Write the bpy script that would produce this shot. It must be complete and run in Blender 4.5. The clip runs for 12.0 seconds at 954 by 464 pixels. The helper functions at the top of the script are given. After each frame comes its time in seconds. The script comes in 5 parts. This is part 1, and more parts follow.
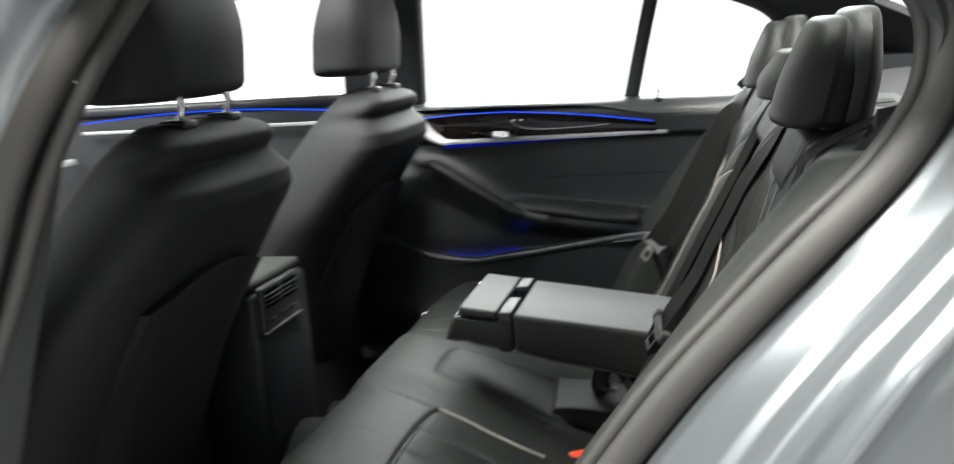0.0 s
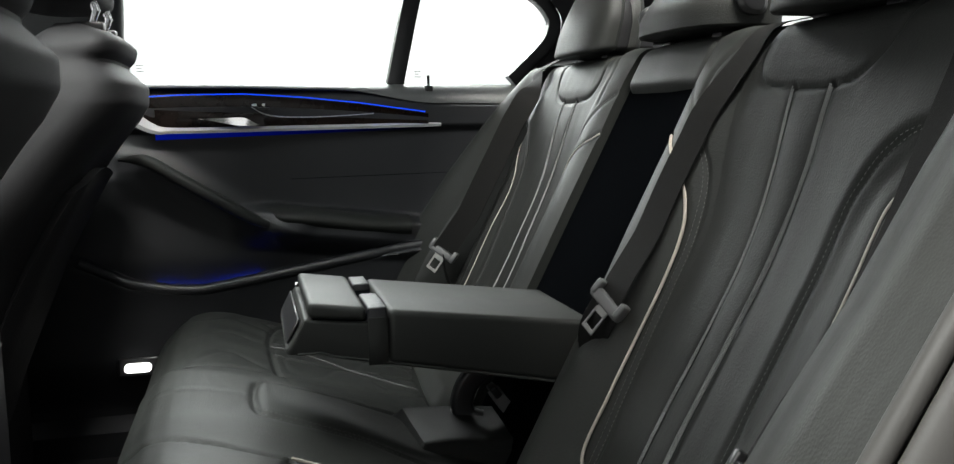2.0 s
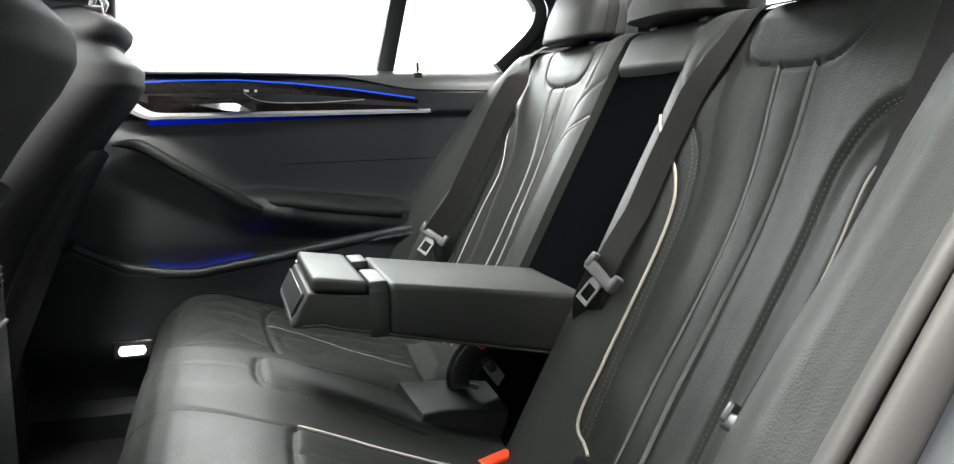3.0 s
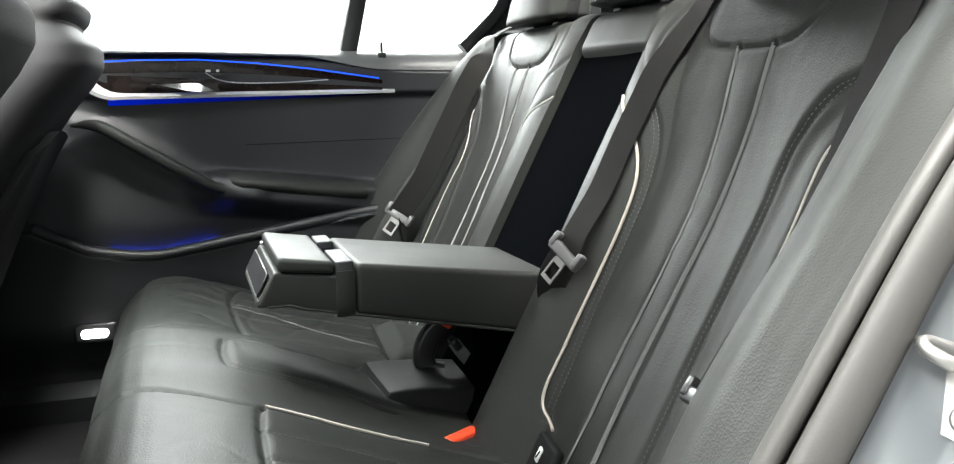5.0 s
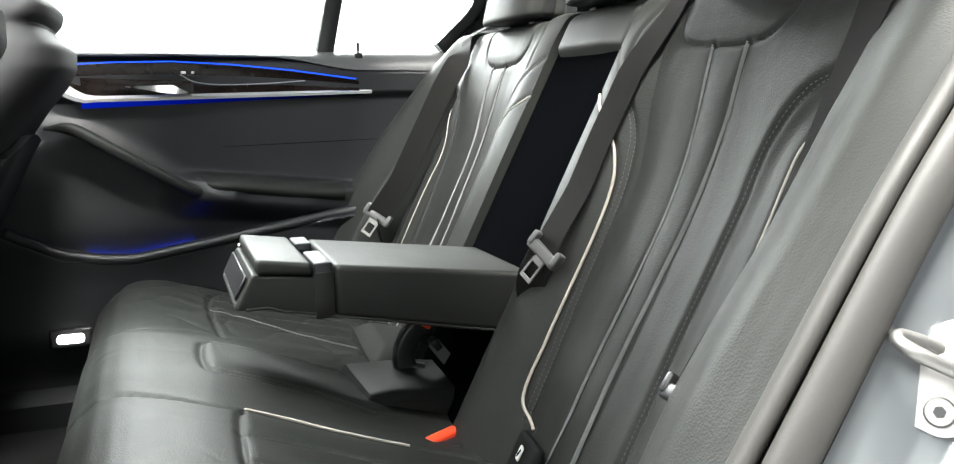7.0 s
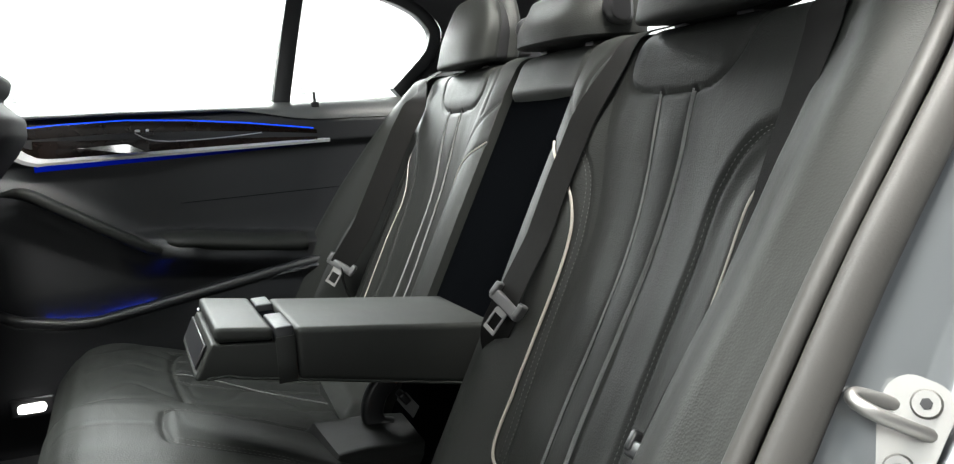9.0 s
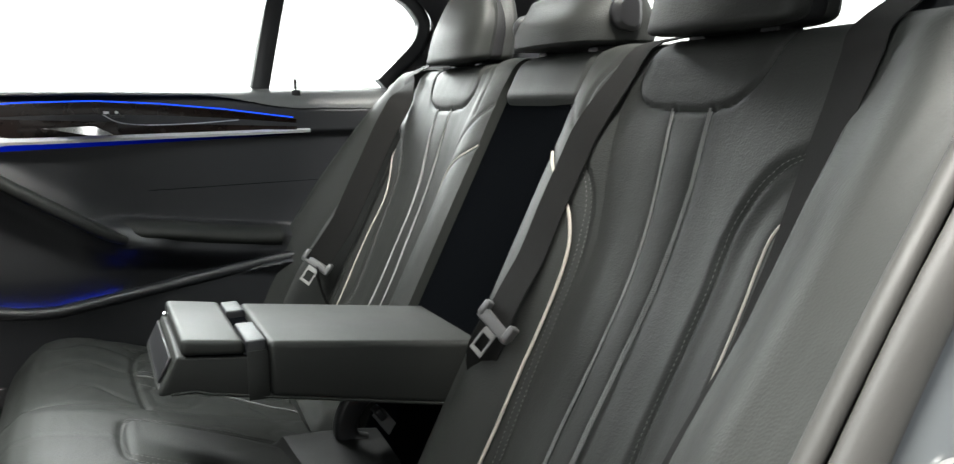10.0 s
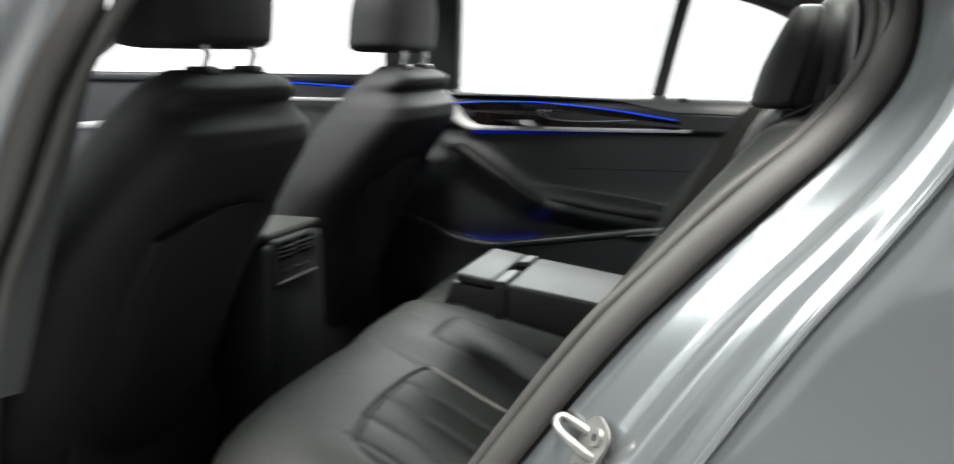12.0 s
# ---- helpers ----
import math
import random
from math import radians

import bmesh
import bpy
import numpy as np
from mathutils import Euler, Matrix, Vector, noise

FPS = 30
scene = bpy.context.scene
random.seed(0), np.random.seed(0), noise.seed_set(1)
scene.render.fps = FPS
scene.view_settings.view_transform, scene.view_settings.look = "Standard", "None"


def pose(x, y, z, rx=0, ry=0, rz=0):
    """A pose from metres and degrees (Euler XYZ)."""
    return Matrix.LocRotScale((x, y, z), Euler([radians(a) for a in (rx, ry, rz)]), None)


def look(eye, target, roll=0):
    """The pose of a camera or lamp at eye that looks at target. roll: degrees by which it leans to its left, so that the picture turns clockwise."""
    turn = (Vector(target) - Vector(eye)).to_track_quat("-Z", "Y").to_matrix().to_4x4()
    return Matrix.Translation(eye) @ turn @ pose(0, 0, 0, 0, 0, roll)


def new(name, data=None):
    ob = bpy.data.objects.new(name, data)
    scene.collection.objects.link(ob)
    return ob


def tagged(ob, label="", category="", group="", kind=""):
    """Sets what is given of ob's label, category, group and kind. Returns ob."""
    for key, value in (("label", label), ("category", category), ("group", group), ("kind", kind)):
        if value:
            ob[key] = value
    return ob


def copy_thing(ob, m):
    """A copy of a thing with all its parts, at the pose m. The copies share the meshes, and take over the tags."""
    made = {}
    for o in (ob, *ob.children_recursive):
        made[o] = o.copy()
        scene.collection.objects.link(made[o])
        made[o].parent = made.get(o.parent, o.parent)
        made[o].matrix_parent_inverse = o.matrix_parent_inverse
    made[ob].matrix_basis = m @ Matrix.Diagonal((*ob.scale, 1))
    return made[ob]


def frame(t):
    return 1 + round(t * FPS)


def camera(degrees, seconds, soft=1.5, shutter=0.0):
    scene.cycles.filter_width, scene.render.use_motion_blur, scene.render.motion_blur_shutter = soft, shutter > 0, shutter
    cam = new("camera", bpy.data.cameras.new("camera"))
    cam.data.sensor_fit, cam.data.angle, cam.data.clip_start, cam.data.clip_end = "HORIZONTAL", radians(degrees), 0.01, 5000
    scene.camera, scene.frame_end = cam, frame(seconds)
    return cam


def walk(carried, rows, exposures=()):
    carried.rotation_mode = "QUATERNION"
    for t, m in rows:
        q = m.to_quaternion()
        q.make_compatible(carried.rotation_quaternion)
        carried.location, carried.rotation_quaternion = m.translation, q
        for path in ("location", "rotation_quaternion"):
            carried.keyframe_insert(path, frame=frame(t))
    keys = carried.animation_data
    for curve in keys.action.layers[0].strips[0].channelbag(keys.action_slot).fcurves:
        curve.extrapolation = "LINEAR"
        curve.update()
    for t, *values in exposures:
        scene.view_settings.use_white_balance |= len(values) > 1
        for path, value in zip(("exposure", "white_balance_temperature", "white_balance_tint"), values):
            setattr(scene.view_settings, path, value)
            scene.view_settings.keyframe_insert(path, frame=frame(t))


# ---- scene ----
cam = camera(57.4, 12.0, soft=1.2, shutter=0.5)
PATH = [
    (0, (0.36, -1.571, 1.129), (-0.14, 0.319, 0.71), -3.9),
    (0.5, (0.111, -1.409, 1.084), (0.118, 0.562, 0.745), 0.2),
    (1, (0.025, -1.261, 1.058), (0.346, 0.689, 0.75), -0.6),
    (1.5, (-0.057, -1.181, 0.965), (0.372, 0.755, 0.7), -0.9),
    (2, (-0.13, -1.192, 0.89), (0.364, 0.729, 0.636), -0.8),
    (2.5, (-0.159, -1.214, 0.875), (0.316, 0.712, 0.623), -1.8),
    (3, (-0.168, -1.224, 0.869), (0.378, 0.682, 0.605), -0.8),
    (5, (-0.171, -1.233, 0.869), (0.449, 0.643, 0.56), -0.8),
    (5.5, (-0.172, -1.235, 0.869), (0.466, 0.635, 0.558), -0.8),
    (6, (-0.171, -1.235, 0.867), (0.475, 0.632, 0.556), -0.7),
    (6.5, (-0.171, -1.234, 0.867), (0.485, 0.629, 0.556), -1.0),
    (7, (-0.171, -1.234, 0.869), (0.495, 0.627, 0.559), -1.2),
    (9, (-0.151, -1.231, 0.904), (0.58, 0.613, 0.649), -3.9),
    (9.5, (-0.152, -1.189, 0.904), (0.573, 0.657, 0.651), -3.4),
    (10, (-0.144, -1.151, 0.933), (0.645, 0.664, 0.64), -1.1),
    (10.5, (-0.094, -1.174, 0.958), (0.711, 0.63, 0.648), -0.1),
    (11, (-0.012, -1.287, 0.97), (0.676, 0.568, 0.673), 2.9),
    (11.5, (0.187, -1.503, 0.992), (0.346, 0.463, 0.659), 2.7),
    (12, (0.477, -1.626, 1.066), (-0.147, 0.234, 0.675), 0.3),
]
walk(cam, [(t, look(eye, target, roll)) for t, eye, target, roll in PATH], [(0, -0.55), (1, -1.2), (2, -1.05), (2.5, -0.7), (3.2, 0.05), (5, 0.25), (7, 0.2), (9, -0.5), (9.6, -0.62), (10.5, 0.15), (11.2, -0.2), (12, -0.7)])

# ---- world and light ----
world = bpy.data.worlds.new("studio")
scene.world = world
world.use_nodes = True
wn = world.node_tree.nodes["Background"]
wn.inputs[0].default_value = (0.90, 0.96, 1.0, 1)
wn.inputs[1].default_value = 0.42


def area_lamp(name, m, sx, sy, power, colour=(0.965, 1.0, 0.975)):
    data = bpy.data.lights.new(name, "AREA")
    data.shape, data.size, data.size_y, data.energy, data.color = "RECTANGLE", sx, sy, power, colour
    ob = new(name, data)
    ob.matrix_world = m
    return ob


# unseen lamps added to light the cabin: over and in front of the roof opening, over the open door, on this side,
# and the strong lamp, inferred from the armrest's shadow, that shines down through the far windows
area_lamp("ceiling_fill_light", look((-0.70, -0.10, 3.4), (-0.30, 0.0, 0.5)), 2.0, 1.4, 430)
area_lamp("front_fill_light", look((-2.2, -1.15, 3.0), (0.2, 0.2, 0.7)), 2.0, 1.3, 420)
area_lamp("door_fill_light", look((0.50, -1.15, 3.6), (0.35, -0.72, 0.8)), 1.2, 0.4, 560, (1.0, 0.975, 0.92))
area_lamp("near_fill_light", look((-1.1, -4.2, 1.7), (0.1, 0.1, 0.7)), 3.0, 2.0, 28)
area_lamp("studio_side_light", look((-0.15, 3.4, 2.5), (0.1, -0.1, 0.6)), 2.4, 1.4, 470, (0.96, 1.0, 0.99))

# ---- materials ----


def material(name, colour, rough=0.5, metal=0.0, grain=0.0, grain_size=400.0, wear=0.15, coat=0.0, spec=0.5, wear_size=9.0, pebbles=False, even=False, crease=0.0):
    m = bpy.data.materials.new(name)
    m.use_nodes = True
    n, l = m.node_tree.nodes, m.node_tree.links
    b = n["Principled BSDF"]
    b.inputs["Roughness"].default_value, b.inputs["Metallic"].default_value = rough, metal
    b.inputs["Coat Weight"].default_value, b.inputs["Specular IOR Level"].default_value = coat, spec
    b.inputs["Coat Roughness"].default_value = 0.04
    where = n.new("ShaderNodeTexCoord")
    big = n.new("ShaderNodeTexNoise")
    big.inputs["Scale"].default_value, big.inputs["Detail"].default_value = wear_size, 6
    l.new(where.outputs["Object"], big.inputs["Vector"])
    mix = n.new("ShaderNodeMix")
    mix.data_type = "RGBA"
    mix.inputs["A"].default_value = (*[c * (1 - wear) for c in colour], 1)
    mix.inputs["B"].default_value = (*[min(1, c * (1 + wear)) for c in colour], 1)
    l.new(big.outputs["Fac"], mix.inputs["Factor"])
    l.new(mix.outputs["Result"], b.inputs["Base Color"])
    span = n.new("ShaderNodeMapRange")
    span.inputs["To Min"].default_value, span.inputs["To Max"].default_value = max(0.02, rough - 0.07), min(1, rough + 0.07)
    l.new(big.outputs["Fac"], span.inputs["Value"])
    if not even:
        l.new(span.outputs["Result"], b.inputs["Roughness"])
    if grain:
        fine = n.new("ShaderNodeTexVoronoi" if pebbles else "ShaderNodeTexNoise")
        fine.inputs["Scale"].default_value = grain_size
        l.new(where.outputs["Object"], fine.inputs["Vector"])
        bump = n.new("ShaderNodeBump")
        bump.inputs["Strength"].default_value, bump.inputs["Distance"].default_value = grain, 0.0006
        l.new(fine.outputs["Distance" if pebbles else "Fac"], bump.inputs["Height"])
        l.new(bump.outputs["Normal"], b.inputs["Normal"])
        if crease:
            fold = n.new("ShaderNodeTexNoise")
            fold.inputs["Scale"].default_value, fold.inputs["Detail"].default_value, fold.inputs["Distortion"].default_value = 34, 5, 1.2
            soft = n.new("ShaderNodeBump")
            soft.inputs["Strength"].default_value, soft.inputs["Distance"].default_value = crease, 0.004
            l.new(where.outputs["Object"], fold.inputs["Vector"])
            l.new(fold.outputs["Fac"], soft.inputs["Height"])
            l.new(soft.outputs["Normal"], bump.inputs["Normal"])
    return m


def lamp_material(name, colour, strength):
    m = bpy.data.materials.new(name)
    m.use_nodes = True
    n, l = m.node_tree.nodes, m.node_tree.links
    glow = n.new("ShaderNodeEmission")
    glow.inputs[0].default_value, glow.inputs[1].default_value = (*colour, 1), strength
    l.new(glow.outputs[0], n["Material Output"].inputs[0])
    return m


leather = material("black_leather", (0.0185, 0.0197, 0.0182), 0.54, grain=0.42, grain_size=430, wear=0.12, pebbles=True, crease=0.05, spec=0.26)
leather_smooth = material("black_leather_smooth", (0.0185, 0.0197, 0.0182), 0.55, grain=0.18, grain_size=700, wear=0.10, pebbles=True, spec=0.26, crease=0.06)
seat_leather = material("dark_seat_leather", (0.0095, 0.0096, 0.0103), 0.70, grain=0.25, grain_size=600, wear=0.15, pebbles=True, spec=0.2)
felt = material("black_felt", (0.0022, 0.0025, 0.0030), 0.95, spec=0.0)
carpet = material("dark_carpet", (0.016, 0.016, 0.017), 0.95, grain=0.9, grain_size=600, wear=0.3, spec=0.1)
soft_plastic = material("soft_black_plastic", (0.0095, 0.0103, 0.0122), 0.50, grain=0.3, grain_size=800, wear=0.08, pebbles=True)
# dark door plastic made paler: the window's sheen on the ledge is in the colour
ledge_sheen_plastic = material("ledge_sheen_plastic", (0.095, 0.098, 0.098), 0.45, grain=0.2, grain_size=800, wear=0.08, pebbles=True)
handle_chrome = material("handle_chrome", (0.80, 0.80, 0.81), 0.12, 1.0, wear=0.03)
hard_plastic = material("hard_black_plastic", (0.016, 0.016, 0.017), 0.35, wear=0.1)
belt_grey = material("grey_plastic", (0.10, 0.10, 0.10), 0.35, wear=0.08)
webbing = material("black_webbing", (0.0085, 0.0083, 0.0080), 0.70, grain=0.6, grain_size=900, wear=0.1, spec=0.1)
piano = material("dark_gloss_wood", (0.008, 0.005, 0.004), 0.25, wear=0.5, coat=0.12, spec=0.15, wear_size=30)
chrome = material("brushed_chrome", (0.75, 0.75, 0.76), 0.22, 1.0, wear=0.04)
satin = material("satin_silver", (0.42, 0.425, 0.43), 0.36, 0.25, wear=0.04)
bright_metal = material("bright_metal", (0.80, 0.80, 0.79), 0.28, 0.55, wear=0.03)
steel = material("zinc_plated_steel", (0.24, 0.236, 0.228), 0.52, 1.0, grain=0.15, grain_size=120, wear=0.12)
rubber = material("black_rubber", (0.025, 0.0238, 0.0215), 0.62, wear=0.2, grain=0.25, grain_size=500)
paint = material("grey_metallic_paint", (0.165, 0.176, 0.182), 0.28, 0.65, wear=0.02, coat=1.0, even=True)
headliner = material("dark_headliner", (0.035, 0.035, 0.037), 0.9, grain=0.5, grain_size=900, wear=0.1, spec=0.2)
piping_mat = material("beige_piping", (0.40, 0.37, 0.32), 0.55, wear=0.15)
fine_thread = material("dark_grey_thread", (0.085, 0.085, 0.083), 0.8, wear=0.2)
thread = material("grey_thread", (0.25, 0.25, 0.245), 0.8, wear=0.2)
red = material("red_plastic", (0.75, 0.07, 0.025), 0.4, wear=0.06)
white_print = material("white_print", (0.75, 0.75, 0.73), 0.6)
studio_floor_mat = material("grey_studio_floor", (0.42, 0.42, 0.42), 0.35, wear=0.08, wear_size=0.8)
led_blue = lamp_material("blue_light_guide", (0.008, 0.075, 1.0), 2.4)
blue_wash = lamp_material("blue_wash_glow", (0.004, 0.03, 0.9), 0.8)
# stands in for blue light washing the panel: emission painted to fade from front to rear
_n, _l = blue_wash.node_tree.nodes, blue_wash.node_tree.links
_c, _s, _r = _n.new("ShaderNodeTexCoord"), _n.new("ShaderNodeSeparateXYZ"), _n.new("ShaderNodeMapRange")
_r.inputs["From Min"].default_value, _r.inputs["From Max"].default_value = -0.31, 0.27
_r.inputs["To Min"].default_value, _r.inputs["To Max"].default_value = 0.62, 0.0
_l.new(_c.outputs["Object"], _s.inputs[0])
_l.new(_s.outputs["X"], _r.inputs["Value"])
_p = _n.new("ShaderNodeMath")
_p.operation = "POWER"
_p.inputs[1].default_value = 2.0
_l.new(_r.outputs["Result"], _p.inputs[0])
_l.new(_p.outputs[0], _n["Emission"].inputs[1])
led_white = lamp_material("white_lamp_lens", (1, 0.98, 0.95), 9.0)
studio_glow = lamp_material("lit_white_backdrop", (1, 1, 1), 2.8)

glass = bpy.data.materials.new("window_glass")
glass.use_nodes = True
gn, gl = glass.node_tree.nodes, glass.node_tree.links
clear, gloss, both = gn.new("ShaderNodeBsdfTransparent"), gn.new("ShaderNodeBsdfGlossy"), gn.new("ShaderNodeMixShader")
clear.inputs[0].default_value, gloss.inputs["Roughness"].default_value, both.inputs[0].default_value = (0.93, 0.95, 0.94, 1), 0.02, 0.04
gl.new(clear.outputs[0], both.inputs[1])
gl.new(gloss.outputs[0], both.inputs[2])
gl.new(both.outputs[0], gn["Material Output"].inputs[0])

# ---- building helpers ----


def mesh_of(bm, material_):
    for f in bm.faces:
        f.smooth = True
    bmesh.ops.recalc_face_normals(bm, faces=bm.faces)
    me = bpy.data.meshes.new("mesh")
    bm.to_mesh(me)
    bm.free()
    me.materials.append(material_)
    me.set_sharp_from_angle(angle=radians(38))
    return me


def thing(name, label, category, at=(0, 0, 0), group="", kind=""):
    ob = new(name)
    ob.location = at
    ob.empty_display_size = 0.05
    return tagged(ob, label, category, group, kind)


def part(name, bm, material_, parent, label=""):
    """Links a bmesh in world coordinates as one mesh object under its thing or part."""
    ob = new(name, mesh_of(bm, material_))
    ob.data.name = name
    if parent:
        root = parent
        off = Vector(root.location)
        while root.parent:
            root = root.parent
            off += root.location
        ob.data.transform(Matrix.Translation(-off))
        ob.parent = parent
    return tagged(ob, label) if label else ob


def single(name, bm, material_, label, category, kind="", group=""):
    ob = new(name, mesh_of(bm, material_))
    ob.data.name = name
    return tagged(ob, label, category, group, kind)


def smooth_line(pts, n=8):
    """A Catmull-Rom line through points of any dimension."""
    p = [np.array(q, float) for q in pts]
    p = [2 * p[0] - p[1]] + p + [2 * p[-1] - p[-2]]
    out = []
    for i in range(1, len(p) - 2):
        for k in range(n):
            t = k / n
            out.append(0.5 * (2 * p[i] + (p[i + 1] - p[i - 1]) * t + (2 * p[i - 1] - 5 * p[i] + 4 * p[i + 1] - p[i + 2]) * t * t
                              + (3 * p[i] - 3 * p[i + 1] + p[i + 2] - p[i - 1]) * t ** 3))
    return out + [p[-2]]


def curve_of(table):
    """A function that interpolates a short table of (key, value)."""
    k, v = zip(*sorted(table))
    return lambda q: float(np.interp(q, k, v))


def sweep(path, shape, normal=None, closed_shape=True, bm=None, sizes=None):
    """Sweeps a flat shape (u across, w along the normal) along the path; normal is one vector or one for each point."""
    bm = bm or bmesh.new()
    p = [Vector(q) for q in path]
    rings = []
    for i, q in enumerate(p):
        d = (p[min(i + 1, len(p) - 1)] - p[max(i - 1, 0)]).normalized()
        w = normal[i] if isinstance(normal, list) else normal or Vector((0, 0, 1))
        w = Vector(w)
        w = (w - d * w.dot(d)).normalized()
        u = d.cross(w)
        k = sizes[i] if sizes else 1.0
        rings.append([bm.verts.new(q + (u * a + w * b) * k) for a, b in shape])
    n = len(shape)
    for r, s in zip(rings, rings[1:]):
        for k in range(n if closed_shape else n - 1):
            bm.faces.new((r[k], r[(k + 1) % n], s[(k + 1) % n], s[k]))
    if closed_shape:
        bm.faces.new(rings[0])
        bm.faces.new(rings[-1])
    return bm


def circle(r, n=8, squash=1.0):
    return [(r * math.cos(2 * math.pi * k / n), squash * r * math.sin(2 * math.pi * k / n)) for k in range(n)]


def tube(path, r, n=8, bm=None, normal=(0.3, 0.5, 1)):
    return sweep(path, circle(r, n), Vector(normal), bm=bm)


def rounded(w, h, r, n=4):
    """A rounded rectangle, w across and h high."""
    out = []
    for cx, cy, a in ((w / 2 - r, h / 2 - r, 0), (r - w / 2, h / 2 - r, 90), (r - w / 2, r - h / 2, 180), (w / 2 - r, r - h / 2, 270)):
        out += [(cx + r * math.cos(radians(a + 90 * k / n)), cy + r * math.sin(radians(a + 90 * k / n))) for k in range(n + 1)]
    return out


def sheet(f, nu, nv, away=None):
    """A grid f(u, v); with away, closed by its edge moved by that vector and capped."""
    bm = bmesh.new()
    g = [[bm.verts.new(f(i / nu, j / nv)) for j in range(nv + 1)] for i in range(nu + 1)]
    for i in range(nu):
        for j in range(nv):
            bm.faces.new((g[i][j], g[i + 1][j], g[i + 1][j + 1], g[i][j + 1]))
    if away is not None:
        ring = [g[i][0] for i in range(nu)] + [g[nu][j] for j in range(nv)] + [g[i][nv] for i in range(nu, 0, -1)] + [g[0][j] for j in range(nv, 0, -1)]
        back = [bm.verts.new(v.co + Vector(away)) for v in ring]
        n = len(ring)
        for k in range(n):
            bm.faces.new((ring[k], ring[(k + 1) % n], back[(k + 1) % n], back[k]))
        bm.faces.new(back)
    return bm


def box(x0, y0, z0, x1, y1, z1, bevel=0.004, seg=3, bm=None):
    bm2 = bmesh.new()
    bmesh.ops.create_cube(bm2, size=1)
    for v in bm2.verts:
        v.co = Vector((x0 + (v.co.x + 0.5) * (x1 - x0), y0 + (v.co.y + 0.5) * (y1 - y0), z0 + (v.co.z + 0.5) * (z1 - z0)))
    if bevel:
        bmesh.ops.bevel(bm2, geom=list(bm2.edges), offset=bevel, segments=seg, profile=0.5, affect="EDGES")
    return joined(bm2, bm)


def joined(bm2, bm):
    if bm is None:
        return bm2
    me = bpy.data.meshes.new("temporary")
    bm2.to_mesh(me)
    bm2.free()
    bm.from_mesh(me)
    bpy.data.meshes.remove(me)
    return bm


def moved(bm, m):
    bmesh.ops.transform(bm, matrix=m, verts=bm.verts)
    return bm


def mirrored(bm):
    for v in bm.verts:
        v.co.y = -v.co.y
    return bm


def smoothstep(a, b, x):
    t = min(1.0, max(0.0, (x - a) / (b - a)))
    return t * t * (3 - 2 * t)


def dash_line(path, normals, length=0.0042, gap=0.0022, r=0.0006, bm=None):
    """Stitches: short raised dashes along a line."""
    bm = bm or bmesh.new()
    p = [Vector(q) for q in path]
    run, nxt = 0.0, 0.0
    for i in range(len(p) - 1):
        seg = (p[i + 1] - p[i]).length
        while nxt < run + seg:
            t = (nxt - run) / max(seg, 1e-9)
            c, d, w = p[i].lerp(p[i + 1], t), (p[i + 1] - p[i]).normalized(), Vector(normals[i])
            u = d.cross(w).normalized()
            h = d * length / 2
            lo = [bm.verts.new(c + s * h + k * u * r) for s, k in ((-1, -1), (-1, 1), (1, 1), (1, -1))]
            hi = [bm.verts.new(c + s * h * 0.7 + k * u * r * 0.6 + w * r * 1.3) for s, k in ((-1, -1), (-1, 1), (1, 1), (1, -1))]
            bm.faces.new(hi)
            for k in range(4):
                bm.faces.new((lo[k], lo[(k + 1) % 4], hi[(k + 1) % 4], hi[k]))
            nxt += length + gap
        run += seg
    return bm


def polyline_distance(q, line):
    """Distance of a point to a flat line, with numpy."""
    a, b = line[:-1], line[1:]
    d = b - a
    t = np.clip(((q - a) * d).sum(1) / np.maximum((d * d).sum(1), 1e-12), 0, 1)
    return float(np.sqrt((((a + d * t[:, None]) - q) ** 2).sum(1).min()))

# ---- rear seat backrests ----
SLOPE, S_TOP, R_TOP = 1.1225, 0.651, 0.036
DIR, NRM = Vector((0.4543, 0, 0.8909)), Vector((-0.8909, 0, 0.4543))
ARC = math.atan2(0.8909, 0.4543)


def back_base(s):
    """Point and normal of the backrest's middle line, s metres up along it from z = 0.40."""
    if s < S_TOP:
        return Vector((0.18225, 0, 0.40)) + DIR * s, NRM
    top = Vector((0.18225, 0, 0.40)) + DIR * S_TOP
    mid = top - NRM * R_TOP
    ang = min((s - S_TOP) / R_TOP, ARC)
    n = Vector((-math.sin(ARC - ang), 0, math.cos(ARC - ang)))
    return mid + n * R_TOP + Vector((max(0.0, s - S_TOP - ARC * R_TOP), 0, 0)), n


def up(z):
    return (z - 0.40) * SLOPE


hollow_table = curve_of([(0.40, -0.020), (0.50, -0.030), (0.60, -0.036), (0.80, -0.034), (0.88, -0.014), (0.93, 0.0), (1.1, 0.0)])


def hollow(z):
    return sum(hollow_table(z + k * 0.016) for k in range(-4, 5)) / 9


